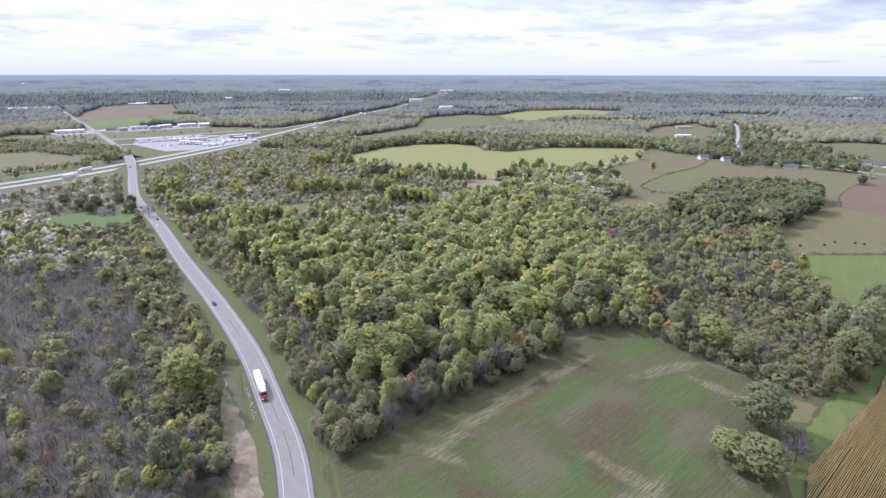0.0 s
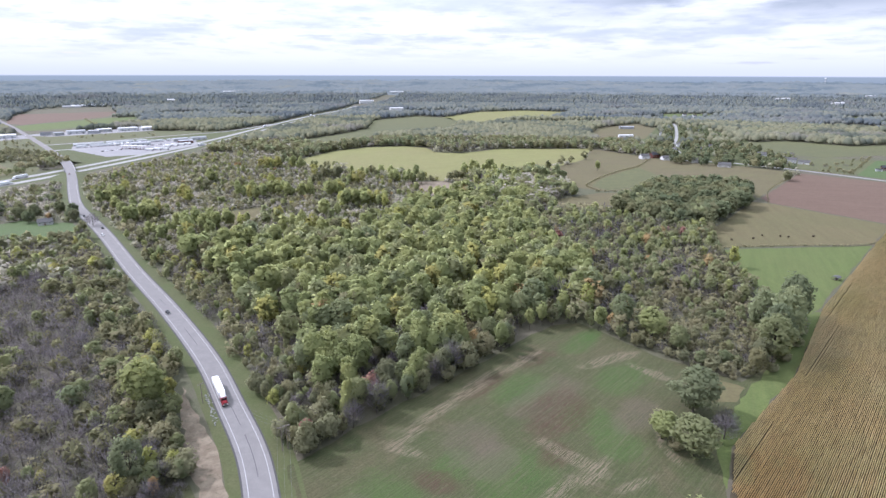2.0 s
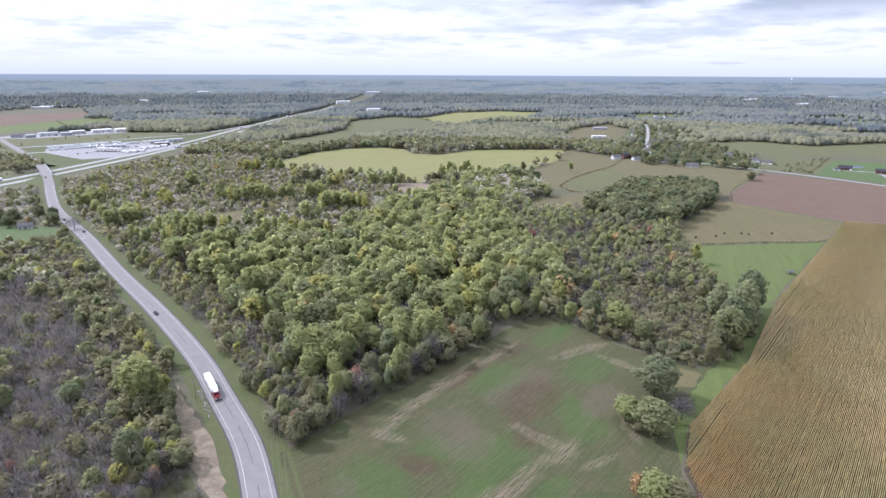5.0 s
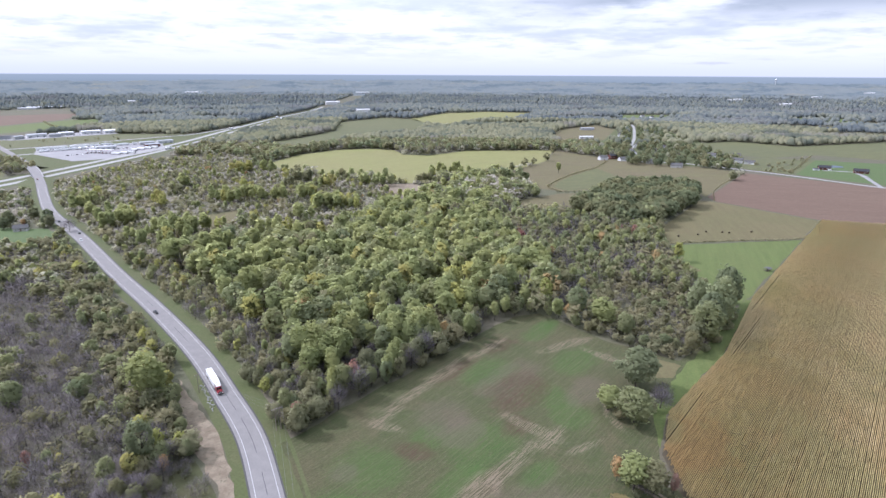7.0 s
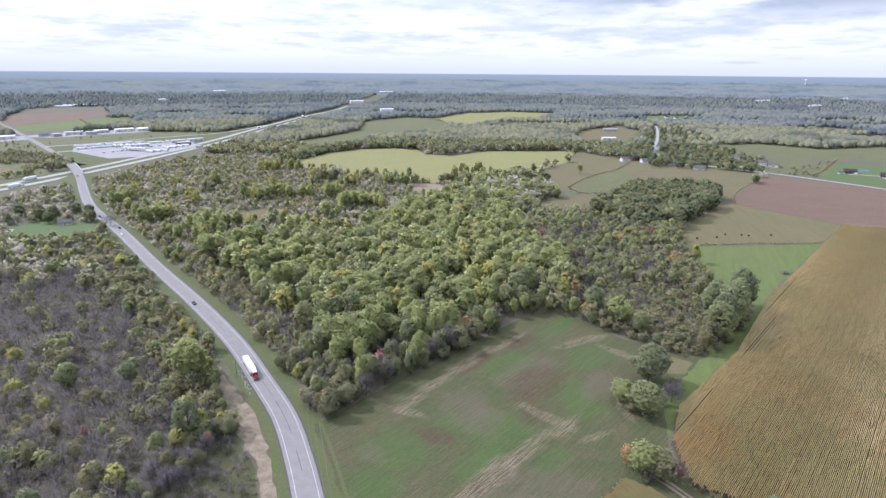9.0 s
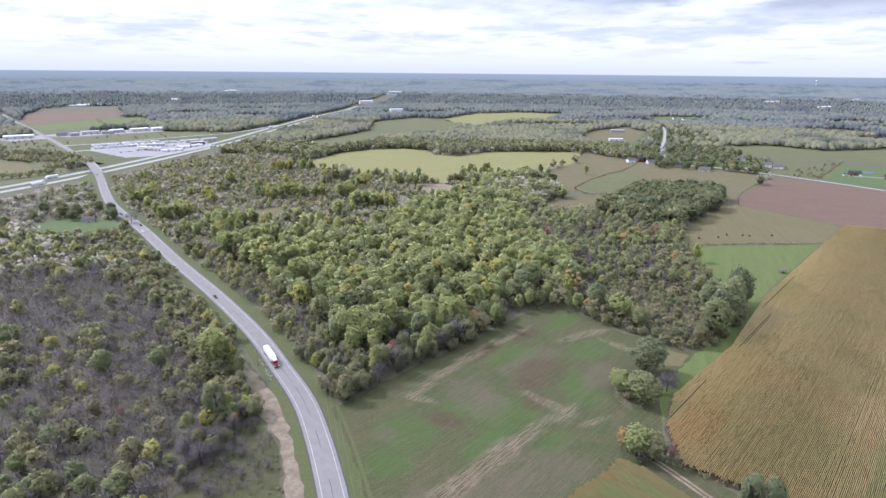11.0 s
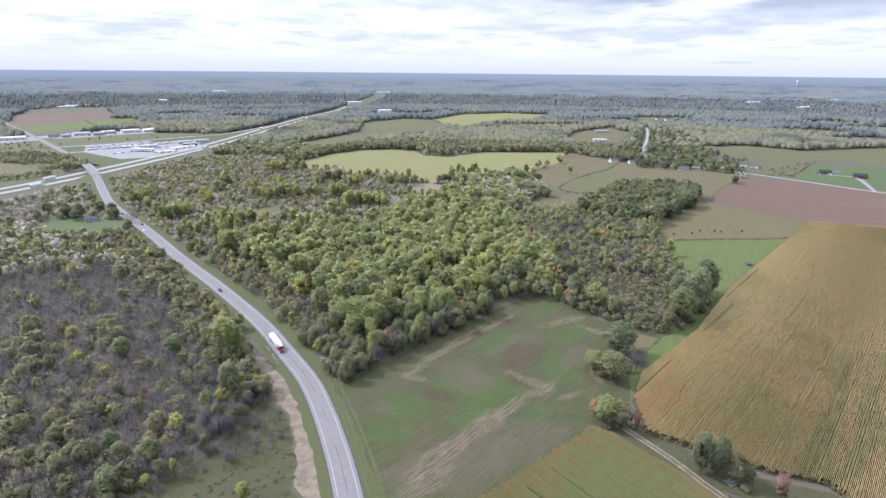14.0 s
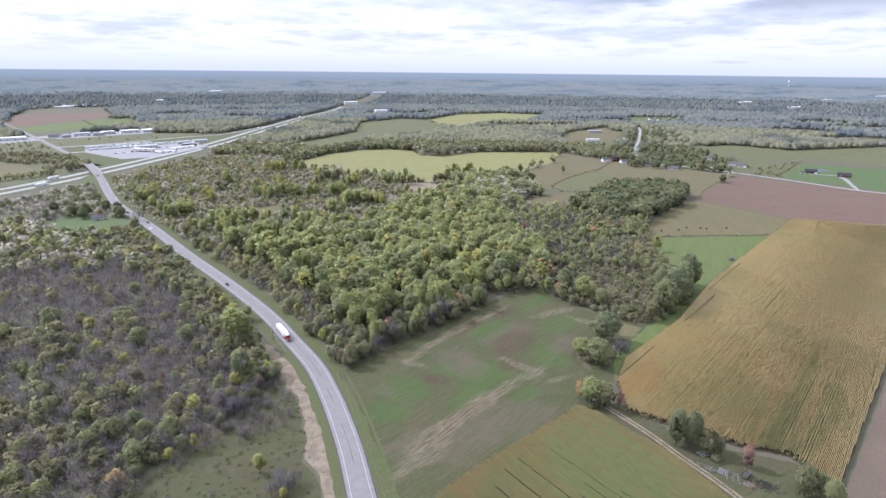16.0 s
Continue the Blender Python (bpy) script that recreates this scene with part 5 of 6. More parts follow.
# ---- single trees and hedges ----
rng = np.random.default_rng(17)
FIELD_TREES = [
    ("green", 102, 151, 17.5, 1.75, "round bright green tree in the hay field"), ("poplar", 96, 162, 12, 2.1, "yellow-green bushy tree beside the round tree"),
    ("sage", 116.5, 178, 21.5, 1.5, "tall dark grey-green tree in the hay field"), ("bare", 119, 160, 10, 1.7, "grey leafless bush beside the round tree"), ("bare", 123, 166, 9, 1.6, "grey leafless bush beside the round tree"),
    ("shrub", 124, 169, 6, 1.3, ""), ("shrub", 98, 155, 6, 1.2, ""), ("shrub", 113, 158, 6, 1.3, ""),
    ("green", 174, 214, 27, 1.25, "large spreading green tree by the corn"), ("green", 190, 229, 31, 1.2, "large spreading green tree by the corn"), ("sage", 181, 222, 28, 0.9, "grey-green tree in the row by the corn"),
    ("oak", 211, 252, 31, 0.95, "large dark green tree beside the pasture"), ("green", 200, 240, 30, 1.0, ""), ("green", 187, 244, 27, 1.1, ""), ("olive", 160, 204, 15, 1.2, ""), ("olive", 166, 210, 17, 1.1, ""),
    ("shrub", 180, 214, 6, 1.3, ""), ("shrub", 196, 228, 7, 1.3, ""), ("shrub", 207, 240, 7, 1.3, ""), ("shrub", 168, 205, 6, 1.2, ""), ("green", 222, 262, 20, 1.1, ""),
    ("yellow", 234, 346, 18, 0.9, "pale yellow-green tree at the pasture corner"), ("poplar", 229, 393, 15, 1.3, ""),
    ("orange", 80.5, 119.5, 11.5, 0.75, "small tree turning orange-red by the track"), ("poplar", 84, 114, 14, 2.0, "olive tree on the field corner"),
    ("olive", 90, 111.5, 14.5, 1.6, "olive tree on the field corner"), ("red", 97, 110.5, 10, 0.6, "small tree with bright red leaves"), ("shrub", 84, 111, 3.5, 1.2, ""), ("bare", 87, 112, 5, 1.6, ""),
    ("sage", 109, 79.5, 19.5, 0.72, "grey-green tree beside the dirt track"), ("sage", 114.5, 77.5, 20, 0.75, "grey-green tree beside the dirt track"), ("sage", 112, 83, 17, 0.7, ""), ("olive", 119, 72, 15, 0.9, ""), ("bare", 117, 80, 13, 1.2, "thin leafless tree beside the dirt track"),
    ("olive", 123, 71, 13, 0.9, "greyish olive tree beside the scrap"), ("red", 131.5, 63, 13, 0.8, "thin tree with dull red leaves"), ("shrub", 121, 68, 4, 1.4, ""),
    ("oak", 143, 45, 15, 1.0, "bushy green tree by the scrap heap"), ("green", 147, 37, 15, 1.15, "bushy green tree by the scrap heap"), ("green", 150, 46, 10, 1.2, ""),
    ("yellow", -66.6, 80.5, 11, 0.95, "small bright yellow-green tree in rank grass"), ("yellow", -96.6, 98, 9.5, 0.75, "small bright yellow-green tree"), ("yellow", -105, 92.5, 7, 1.3, "low bush with yellow-green leaves"), ("yellow", -55, 64, 7, 1.0, "low yellow-green bush in rank grass"),
    ("bare", -57, 71, 8, 1.3, ""), ("bare", -54, 68, 9, 1.2, ""), ("bare", -60, 67, 8, 1.3, ""), ("bare", -58, 75, 7, 1.3, ""), ("bare", -52, 73, 8, 1.2, ""),
    ("yellow", -176, 192, 10, 1.7, "bright yellow-green tree among leafless trees"), ("sage", -88, 151, 21, 0.85, "round green tree among leafless trees"), ("yellow", -84, 157, 13, 0.8, ""), ("orange", -79, 146, 9, 0.8, ""),
    ("poplar", -99, 192, 27, 1.35, "tall yellow-green tree beside the highway"), ("yellow", -103, 203, 23, 1.0, "tall yellow-green tree beside the highway"), ("green", -106, 212, 18, 1.0, ""), ("olive", -96, 184, 15, 1.1, ""),
    ("green", -155, 195, 16, 1.3, "green tree among leafless trees"), ("yellow", -193, 222, 11, 1.5, ""), ("green", -218, 228, 16, 1.5, "green tree among leafless trees"), ("green", -119, 106, 13, 1.0, "green tree at the edge of rank grass"), ("olive", -131, 107, 14, 1.2, ""), ("green", -140, 101, 12, 1.3, ""),
    ("green", -126, 113, 13, 1.1, ""), ("red", -129, 155, 9, 0.7, "small tree with orange-red leaves"),
    ("red", -35, 172, 11, 0.9, "small tree with orange-red leaves at the wood's edge"),
    ("red", -12, 198, 13, 1.0, "purple-red tree at the wood's edge"), ("orange", 36, 236, 13, 0.9, ""), ("orange", 62, 336, 17, 1.0, "tree turning bright orange in the wood"),
    ("orange", 70, 372, 18, 1.1, ""), ("yellow", 105, 276, 20, 1.0, "tall yellow-green tree at the field corner"), ("green", 119, 258, 20, 1.2, ""),
    ("poplar", 127, 240, 19, 1.9, "broad green tree at the corner of the hay field"), ("green", 135, 228, 15, 1.3, ""),
    ("poplar", 279, 747, 17, 1.1, "lone tree in the bean field"), ("poplar", 27, 715, 18, 1.1, ""), ("olive", -290, 512, 14, 1.2, "tree beside the farmhouse"),
    ("bare", -268, 498, 13, 1.5, "thinning tree beside the farmhouse"), ("oak", -335, 530, 14, 1.3, ""), ("oak", -320, 545, 14, 1.2, ""), ("oak", -305, 540, 13, 1.2, ""),
    ("oak", -296, 520, 12, 1.5, ""), ("oak", -330, 512, 12, 1.5, ""), ("oak", -345, 525, 13, 1.6, ""), ("orange", -318, 522, 8, 1.2, "small reddish tree by the farmhouse"), ("oak", -350, 535, 14, 1.2, ""), ("green", -365, 510, 13, 1.2, ""), ("oak", -375, 545, 13, 1.3, ""),
]
for s, tx, ty, h, w, lab in FIELD_TREES:
    tree(s, tx, ty, h, w, rng, "field trees", lab)


def hedge(name, pts, h, wide, label, shape="shrub", step=2.2, n=90):
    ln = spline(pts, step)
    r = np.random.default_rng(int(abs(ln[0, 0])))
    rows = [(px + r.normal(0, wide), py + r.normal(0, wide), h * r.uniform(0.6, 1.3), 1.0) for px, py in ln]
    return block(name, rows, shape, n, 1.4, label, trunks=False)


hedge("hedgerow", [(245, 390), (310, 390), (379, 390), (441, 443)], 2.2, 0.4, "dark low hedgerow between pasture and stubble")
hedge("hedgerow", [(237, 612), (230, 645), (267, 699), (310, 745), (354, 785), (400, 850)], 2.6, 0.8, "shrubby ditch line across the bean field")
hedge("hedgerow", [(230, 612), (265, 606), (299, 606)], 3.0, 1.0, "shrubby ditch line beside the meadow")
hedge("hedgerow", [(520, 800), (567, 747), (606, 700)], 2.0, 0.3, "clipped hedge beside the lane")
hedge("hedgerow", [(391, 540), (440, 610), (551, 714)], 1.2, 0.5, "weedy strip between two fields")
hedge("hedgerow", [(620, 705), (696, 776), (779, 854)], 2.5, 1.0, "weedy fence line beside the lawn")
hedge("hedgerow", [(92, 113), (112, 95), (134, 79), (152, 70), (158, 56)], 2.2, 0.5, "weedy margin beside the corn")
hedge("tree_line", [(50, 1038), (150, 1010), (250, 1012), (360, 1002), (420, 900)], 14, 3, "tree line behind the yellow field", "green", 7, 110)
hedge("tree_line", [(-170, 880), (-112, 1000), (-50, 1055), (14, 1070), (60, 1040)], 15, 3, "dark tree line behind the yellow field", "oak", 6, 130)
hedge("tree_line", [(90, 758), (120, 757), (150, 752)], 15, 2.5, "row of poplars at the bean field", "poplar", 5, 230)
hedge("tree_line", [(160, 690), (180, 680), (205, 668)], 21, 4, "clump of tall trees at the bean field", "green", 5, 230)
hedge("tree_line", [(-60, 760), (-20, 735), (10, 722)], 12, 3, "row of slender poplars at the yellow field", "poplar", 6, 200)
hedge("tree_line", [(-890, 1740), (-830, 1640), (-770, 1560)], 6, 2, "hedge in the far crop", "shrub", 8, 40)

hedge("tree_line", [(-640, 655), (-590, 690), (-565, 712), (-543, 743), (-513, 766), (-500, 800)], 10, 4, "green tree line between field and motorway", "green", 2.2, 70)
hedge("tree_line", [(-480, 860), (-520, 905), (-560, 960)], 11, 5, "scrubby trees beside the overpass", "olive", 4.0, 60)
rv = np.random.default_rng(88)
for nm, area, cnt in (("west_thicket", SCRUBW, 1000), ("west_scrub", WESTOPEN, 240), ("ramp_scrub", RAMPSIDE, 25), ("garden_bushes", GARDEN, 45)):
    pa = np.array(area)
    vx, vy = rv.uniform(pa[:, 0].min(), pa[:, 0].max(), 3000), rv.uniform(pa[:, 1].min(), pa[:, 1].max(), 3000)
    okv = inside(area, vx, vy) & (off_line(ROAD2, vx, vy) > 14) & (off_line(INTER, vx, vy) > 40) & (off_line(RAMP, vx, vy) > 12) & ~inside(LFIELD, vx, vy) & ~inside(WESTYARD, vx, vy)
    okv &= ~inside(WARE, vx, vy) & (patchy(vx, vy, 160, 9) > -0.3)
    for k, (s, n) in enumerate((("shrub", 60), ("olive", 50), ("bare", 60))):
        block(nm, [(a, b, rv.uniform(4, 9) if nm == "west_thicket" else rv.uniform(2.5, 7), 1.2) for a, b in zip(vx[okv][k * cnt // 3:(k + 1) * cnt // 3], vy[okv][k * cnt // 3:(k + 1) * cnt // 3])], s, n, 1.0 if s == "bare" else 2.0,
              "scattered bushes on rough open ground", trunks=False)
YARDS = [(440, 812), (500, 800), (575, 770), (630, 860), (640, 1000), (760, 1380), (690, 1400), (520, 1060), (400, 890)]
vx, vy = rv.uniform(395, 760, 1500), rv.uniform(770, 1400, 1500)
okv = inside(YARDS, vx, vy) & (off_line(STREET, vx, vy) > 9) & (off_line(LANE_E, vx, vy) > 9)
SOUTHTREES = [(420, 790), (500, 775), (560, 730), (600, 700), (560, 780), (500, 870), (425, 905)]
ux, uy = rv.uniform(395, 620, 500), rv.uniform(700, 910, 500)
oku = inside(SOUTHTREES, ux, uy) & (off_line(STREET, ux, uy) > 9) & (off_line(LANE_E, ux, uy) > 8)
block("village_trees", [(a, b, rv.uniform(10, 16), 1.1) for a, b in zip(ux[oku][:70], uy[oku][:70])], "oak", 170, 1.2, "round dark green trees before the village houses")
block("village_trees", [(a, b, rv.uniform(10, 16), 1.1) for a, b in zip(vx[okv][:230], vy[okv][:230])], "oak", 150, 1.3, "round dark green trees round the village houses")
vx, vy = rv.uniform(-122, -45, 700), rv.uniform(30, 150, 700)
okv = inside(RANK, vx, vy)
block("tussocks", [(a, b, rv.uniform(0.25, 0.6), 4.5) for a, b in zip(vx[okv], vy[okv])], "shrub", 40, 1.8, "tussocky weeds in the rank grass", mat="weeds", trunks=False)
block("saplings", [(a, b, rv.uniform(3, 7), 1.0) for a, b in zip(vx[okv], vy[okv]) if (a < -58 and b > 104 + 0.5 * (a + 70)) or (rv.random() < 0.12 and a < -70)], "bare", 150, 0.5, "leafless saplings in the rank grass")

# ---- buildings ----
def window(parent, x0, x1, y0, y1, z0, z1):
    w = part("window", boxed(x0, x1, y0, y1, z0, z1), WHITE, parent)
    g = 0.14
    if x1 - x0 > y1 - y0:
        part("pane", boxed(x0 + g, x1 - g, y0 - 0.03, y1 + 0.03, z0 + g, z1 - g), GLASS, w)
    else:
        part("pane", boxed(x0 - 0.03, x1 + 0.03, y0 + g, y1 - g, z0 + g, z1 - g), GLASS, w)


def house(w, d, h, wall, roof, name="house", ridge=None, chimney=True, wins=3, garage=False):
    """A gabled house: ridge along x, on its own base."""
    e = empty(name)
    rise = ridge or d * 0.32
    bm = bmesh.new()
    prism(bm, [(-d / 2, 0), (d / 2, 0), (d / 2, h), (0, h + rise), (-d / 2, h)], -w / 2, w / 2)
    part("wall", bm, wall, e)
    t = 0.28
    bm = bmesh.new()
    o = 0.5
    k = rise / (d / 2)
    prism(bm, [(-d / 2 - o, h - o * k), (0, h + rise), (d / 2 + o, h - o * k), (d / 2 + o, h - o * k + t), (0, h + rise + t), (-d / 2 - o, h - o * k + t)], -w / 2 - o, w / 2 + o)
    rf = part("roof", bm, roof, e)
    if chimney:
        part("chimney", boxed(w * 0.22, w * 0.22 + 0.9, -0.4, 0.5, h + rise * 0.6, h + rise + 1.1, bevel=0.05), BRICKC, rf)
    for i in range(wins):
        cx = -w / 2 + (i + 0.5) * w / wins
        if garage and i == wins - 1:
            part("garage_door", boxed(cx - 1.9, cx + 1.9, -d / 2 - 0.08, -d / 2 + 0.05, 0, 2.3), WHITE, e)
            continue
        if i == wins // 2 and wins > 1:
            part("door", boxed(cx - 0.5, cx + 0.5, -d / 2 - 0.07, -d / 2 + 0.05, 0, 2.1), BRICKC, e)
        else:
            window(e, cx - 0.7, cx + 0.7, -d / 2 - 0.06, -d / 2 + 0.05, h * 0.35, h * 0.35 + 1.4)
    for sx in (-1, 1):
        window(e, sx * w / 2 - 0.06, sx * w / 2 + 0.06, -0.6, 0.6, h * 0.35, h * 0.35 + 1.4)
    return e


def shed(w, d, h, wall, roof, name="warehouse", doors=3):
    """A long flat-gabled hall with roll-up doors."""
    e = empty(name)
    rise = d * 0.06 + 0.4
    part("wall", prism(bmesh.new(), [(-d / 2, 0), (d / 2, 0), (d / 2, h), (0, h + rise), (-d / 2, h)], -w / 2, w / 2), wall, e)
    part("roof", prism(bmesh.new(), [(-d / 2 - .3, h), (0, h + rise), (d / 2 + .3, h), (d / 2 + .3, h + .3), (0, h + rise + .3), (-d / 2 - .3, h + .3)], -w / 2 - .3, w / 2 + .3), roof, e)
    for i in range(doors):
        cx = -w / 2 + (i + 0.5) * w / doors
        part("roll_up_door", boxed(cx - 1.8, cx + 1.8, -d / 2 - 0.1, -d / 2 + 0.05, 0, min(4.0, h * 0.75)), GREYW, e)
    for sx in (-1, 1):
        window(e, sx * w / 2 - 0.06, sx * w / 2 + 0.06, -1.2, 1.2, h * 0.45, h * 0.45 + 1.4)
    return e


def set_at(ob, x, y, turn=0.0, label="", category="house", group="", z=0.0):
    ob.matrix_world = pose(x, y, z, 0, 0, turn)
    return tagged(ob, label, category, group)


set_at(house(11, 7.5, 3.0, SIDING, SHINGLE, wins=3), -312, 506, 20, "single-storey farmhouse with grey roof on a lawn")
set_at(house(16, 9, 5.2, BWHITE, SHINGLE, wins=4), 604, 806, -40, "white two-storey farmhouse beside the lane")
set_at(house(15, 8, 3.4, BWHITE, SHINGLE, wins=3, garage=True), 616, 792, -40, "white house wing with grey roof and garage")
set_at(house(16, 9, 3.6, BRICKC, DARKROOF, wins=5, garage=True), 694, 727, -30, "dark-roofed brick house beside a pond")
set_at(shed(8, 5, 2.6, BWHITE, DARKROOF, "garden_shed", 1), 676, 722, -30, "small white garden shed with dark roof", "shed")
set_at(house(18, 9, 3.6, BRICKC, DARKROOF, wins=5), 722, 690, -35, "dark brick bungalow on the lawn")
set_at(house(14, 9, 4.6, BWHITE, SHINGLE, wins=3), 398, 864, 10, "white house at the edge of the village")
set_at(house(18, 10, 5.5, BRICKC, DARKROOF, wins=4), 420, 872, 12, "red brick house at the edge of the village")
set_at(house(16, 9, 3.6, BWHITE, SHINGLE, wins=4), 428, 850, 8, "long white bungalow at the village edge")
for hx, hy, turn, wall in ((486, 936, 75, BWHITE), (528, 985, 70, SIDING), (532, 1075, 65, BWHITE), (585, 1075, 65, SIDING), (620, 1160, 62, BWHITE), (590, 1190, 62, BWHITE)):
    set_at(house(12, 8, 4.2, wall, SHINGLE, wins=3), hx, hy, turn, "pale gabled house along the village street")
set_at(house(13, 8, 4.5, SIDING, SHINGLE, wins=3), 458, 816, -20, "pale grey house under village trees")
set_at(house(17, 10, 3.6, SIDING, SHINGLE, wins=4), 479, 774, -25, "pale house with shingle roof among trees")
set_at(shed(34, 12, 5, GREYW, GREYW, "barn", 3), 573, 1366, -5, "grey metal barn in the tan field", "barn")
set_at(shed(30, 10, 4.5, BWHITE, BWHITE, "barn", 3), 494, 1176, -5, "white metal barn in the tan field", "barn")
vill = house(13, 9, 4.8, BWHITE, SHINGLE, wins=3)
set_at(vill, 529, 1009, 70, "white village house among trees", group="village houses")
for i, (hx, hy, ht) in enumerate(((556, 1036, 60), (634, 1131, 70), (675, 1190, 65), (590, 1210, 70), (655, 1320, 70), (700, 1300, 60), (764, 1580, 80), (690, 1490, 20),
                                  (930, 1770, 10), (942, 1730, 10), (708, 1548, 40), (480, 930, 70), (455, 905, 65), (530, 940, -10), (570, 980, 0), (600, 870, -40), (640, 860, -40))):
    copy_thing(vill, pose(hx, hy, 0, 0, 0, ht))
# truck stop
set_at(shed(34, 16, 5, BWHITE, GREYW, "shop", 4), -474, 1098, 30, "white truck stop shop with flat roof", "shop")
set_at(shed(28, 14, 5, SIDING, GREYW, "shop", 3), -425, 1165, 35, "pale service building at the truck stop", "shop")
set_at(shed(26, 14, 5, BRICKC, GREYW, "restaurant", 2), -402, 1128, 30, "brick restaurant with grey roof in the yard", "restaurant")
set_at(shed(30, 12, 5, BWHITE, GREYW, "shop", 3), -398, 1190, 35, "long white service hall at the yard's end", "shop")


def canopy(n, gap):
    e = empty("fuel_canopy")
    L = n * gap
    part("roof", boxed(-L / 2, L / 2, -5, 5, 5.0, 6.0, bevel=0.1), BWHITE, e)
    part("fascia", boxed(-L / 2 - .06, L / 2 + .06, -5.06, 5.06, 5.35, 5.65), REDP, e)
    for i in range(n):
        cx = -L / 2 + (i + 0.5) * gap
        part("column", boxed(cx - 0.25, cx + 0.25, -0.25, 0.25, 0, 5.0), BWHITE, e)
        part("fuel_pump", boxed(cx - 0.5, cx + 0.5, -1.9, -1.2, 0, 1.7, bevel=0.08), REDP, e)
    return e


set_at(canopy(7, 7), -462, 1042, -14, "white and red fuel canopy over pumps", "fuel canopy", z=0.14)

# warehouses
for wx, wy, ww, wd, wt, wall, rf in ((-748, 1296, 26, 14, 30, GREYW, SHINGLE), (-706, 1330, 36, 16, 38, BWHITE, GREYW), (-664, 1366, 30, 16, 44, SIDING, BWHITE),
                                     (-624, 1396, 40, 18, 38, BWHITE, BWHITE), (-588, 1410, 26, 24, 38, BWHITE, BWHITE), (-722, 1288, 20, 12, 60, SIDING, GREYW), (-668, 1330, 22, 12, 20, GREYW, GREYW)):
    set_at(shed(ww, wd, 6, wall, rf), wx, wy, wt, "pale metal warehouse with flat gabled roof", "warehouse", "roadside warehouses", z=0.1)
set_at(shed(54, 20, 6, BWHITE, BWHITE, "store", 4), -808, 1238, 30, "large white store behind the motorway", "store", z=0.1)
set_at(shed(110, 40, 9, BWHITE, GREYW, "factory", 6), -1180, 2350, 20, "long white factory beyond the brown field", "factory")
set_at(shed(60, 30, 8, SIDING, GREYW, "factory", 4), -1215, 2300, 20, "pale factory wing beyond the brown field", "factory")
for wx, wy, ww in ((10, 2046, 46), (-120, 2600, 60), (20, 3412, 80), (1790, 2530, 70), (1810, 2215, 60), (2240, 2550, 50), (-925, 3420, 80), (-970, 2630, 30), (2730, 2740, 90), (-1400, 1900, 60), (-1330, 1930, 50)):
    set_at(shed(ww, 22, 13, BWHITE, BWHITE, "warehouse", 4), wx, wy, 15, "distant white building among the woods", "warehouse", "distant buildings", z=float(roll_of(wx, wy)))

# water tower far off
for wx, wy in ((3050, 3900), (-2150, 3000)):
    e = empty("water_tower")
    bm = rod(bmesh.new(), (0, 0, 0), (0, 0, 34), 2.2, 1.6, 12)
    part("stem", bm, BWHITE, e)
    bm = bmesh.new()
    bmesh.ops.create_uvsphere(bm, u_segments=16, v_segments=10, radius=8)
    for vv in bm.verts:
        vv.co.z = vv.co.z * 0.75 + 39
    part("tank", bm, BWHITE, e)
    set_at(e, wx, wy, 0, "white water tower above far woods", "water tower", z=float(roll_of(wx, wy)))

# ---- pond ----
bm = bmesh.new()
ring = [(727 + 20 * math.cos(t) * (1 + 0.1 * math.sin(3 * t)), 751 + 13 * math.sin(t) * (1 + 0.12 * math.cos(2 * t))) for t in np.linspace(0, 2 * math.pi, 40)[:-1]]
bm.faces.new([bm.verts.new((a, b, 0.11)) for a, b in ring])
tagged(part("water", bm, WATER), "small grey pond on the lawn", "pond", kind="structure")

# ---- vehicles ----
def wheel(parent, x, y, r, w):
    t = part("wheel", rod(bmesh.new(), (x - w / 2, y, r), (x + w / 2, y, r), r, n=14), RUBBER, parent)
    part("rim", rod(bmesh.new(), (x - w / 2 - 0.02, y, r), (x + w / 2 + 0.02, y, r), r * 0.55, n=10), CHROME, t)


def tapered(x0, x1, y0, y1, z0, z1, inset_f, inset_b, inset_s, bevel=0.06):
    """A box whose top is drawn in at front (+y), back and sides."""
    bm = boxed(x0, x1, y0, y1, z0, z1)
    zm, ym, xm = (z0 + z1) / 2, (y0 + y1) / 2, (x0 + x1) / 2
    for v in bm.verts:
        if v.co.z > zm:
            v.co.y += -inset_f if v.co.y > ym else inset_b
            v.co.x += -inset_s if v.co.x > xm else inset_s
    if bevel:
        bmesh.ops.bevel(bm, geom=list(bm.edges), offset=bevel, segments=2, affect="EDGES")
    return bm


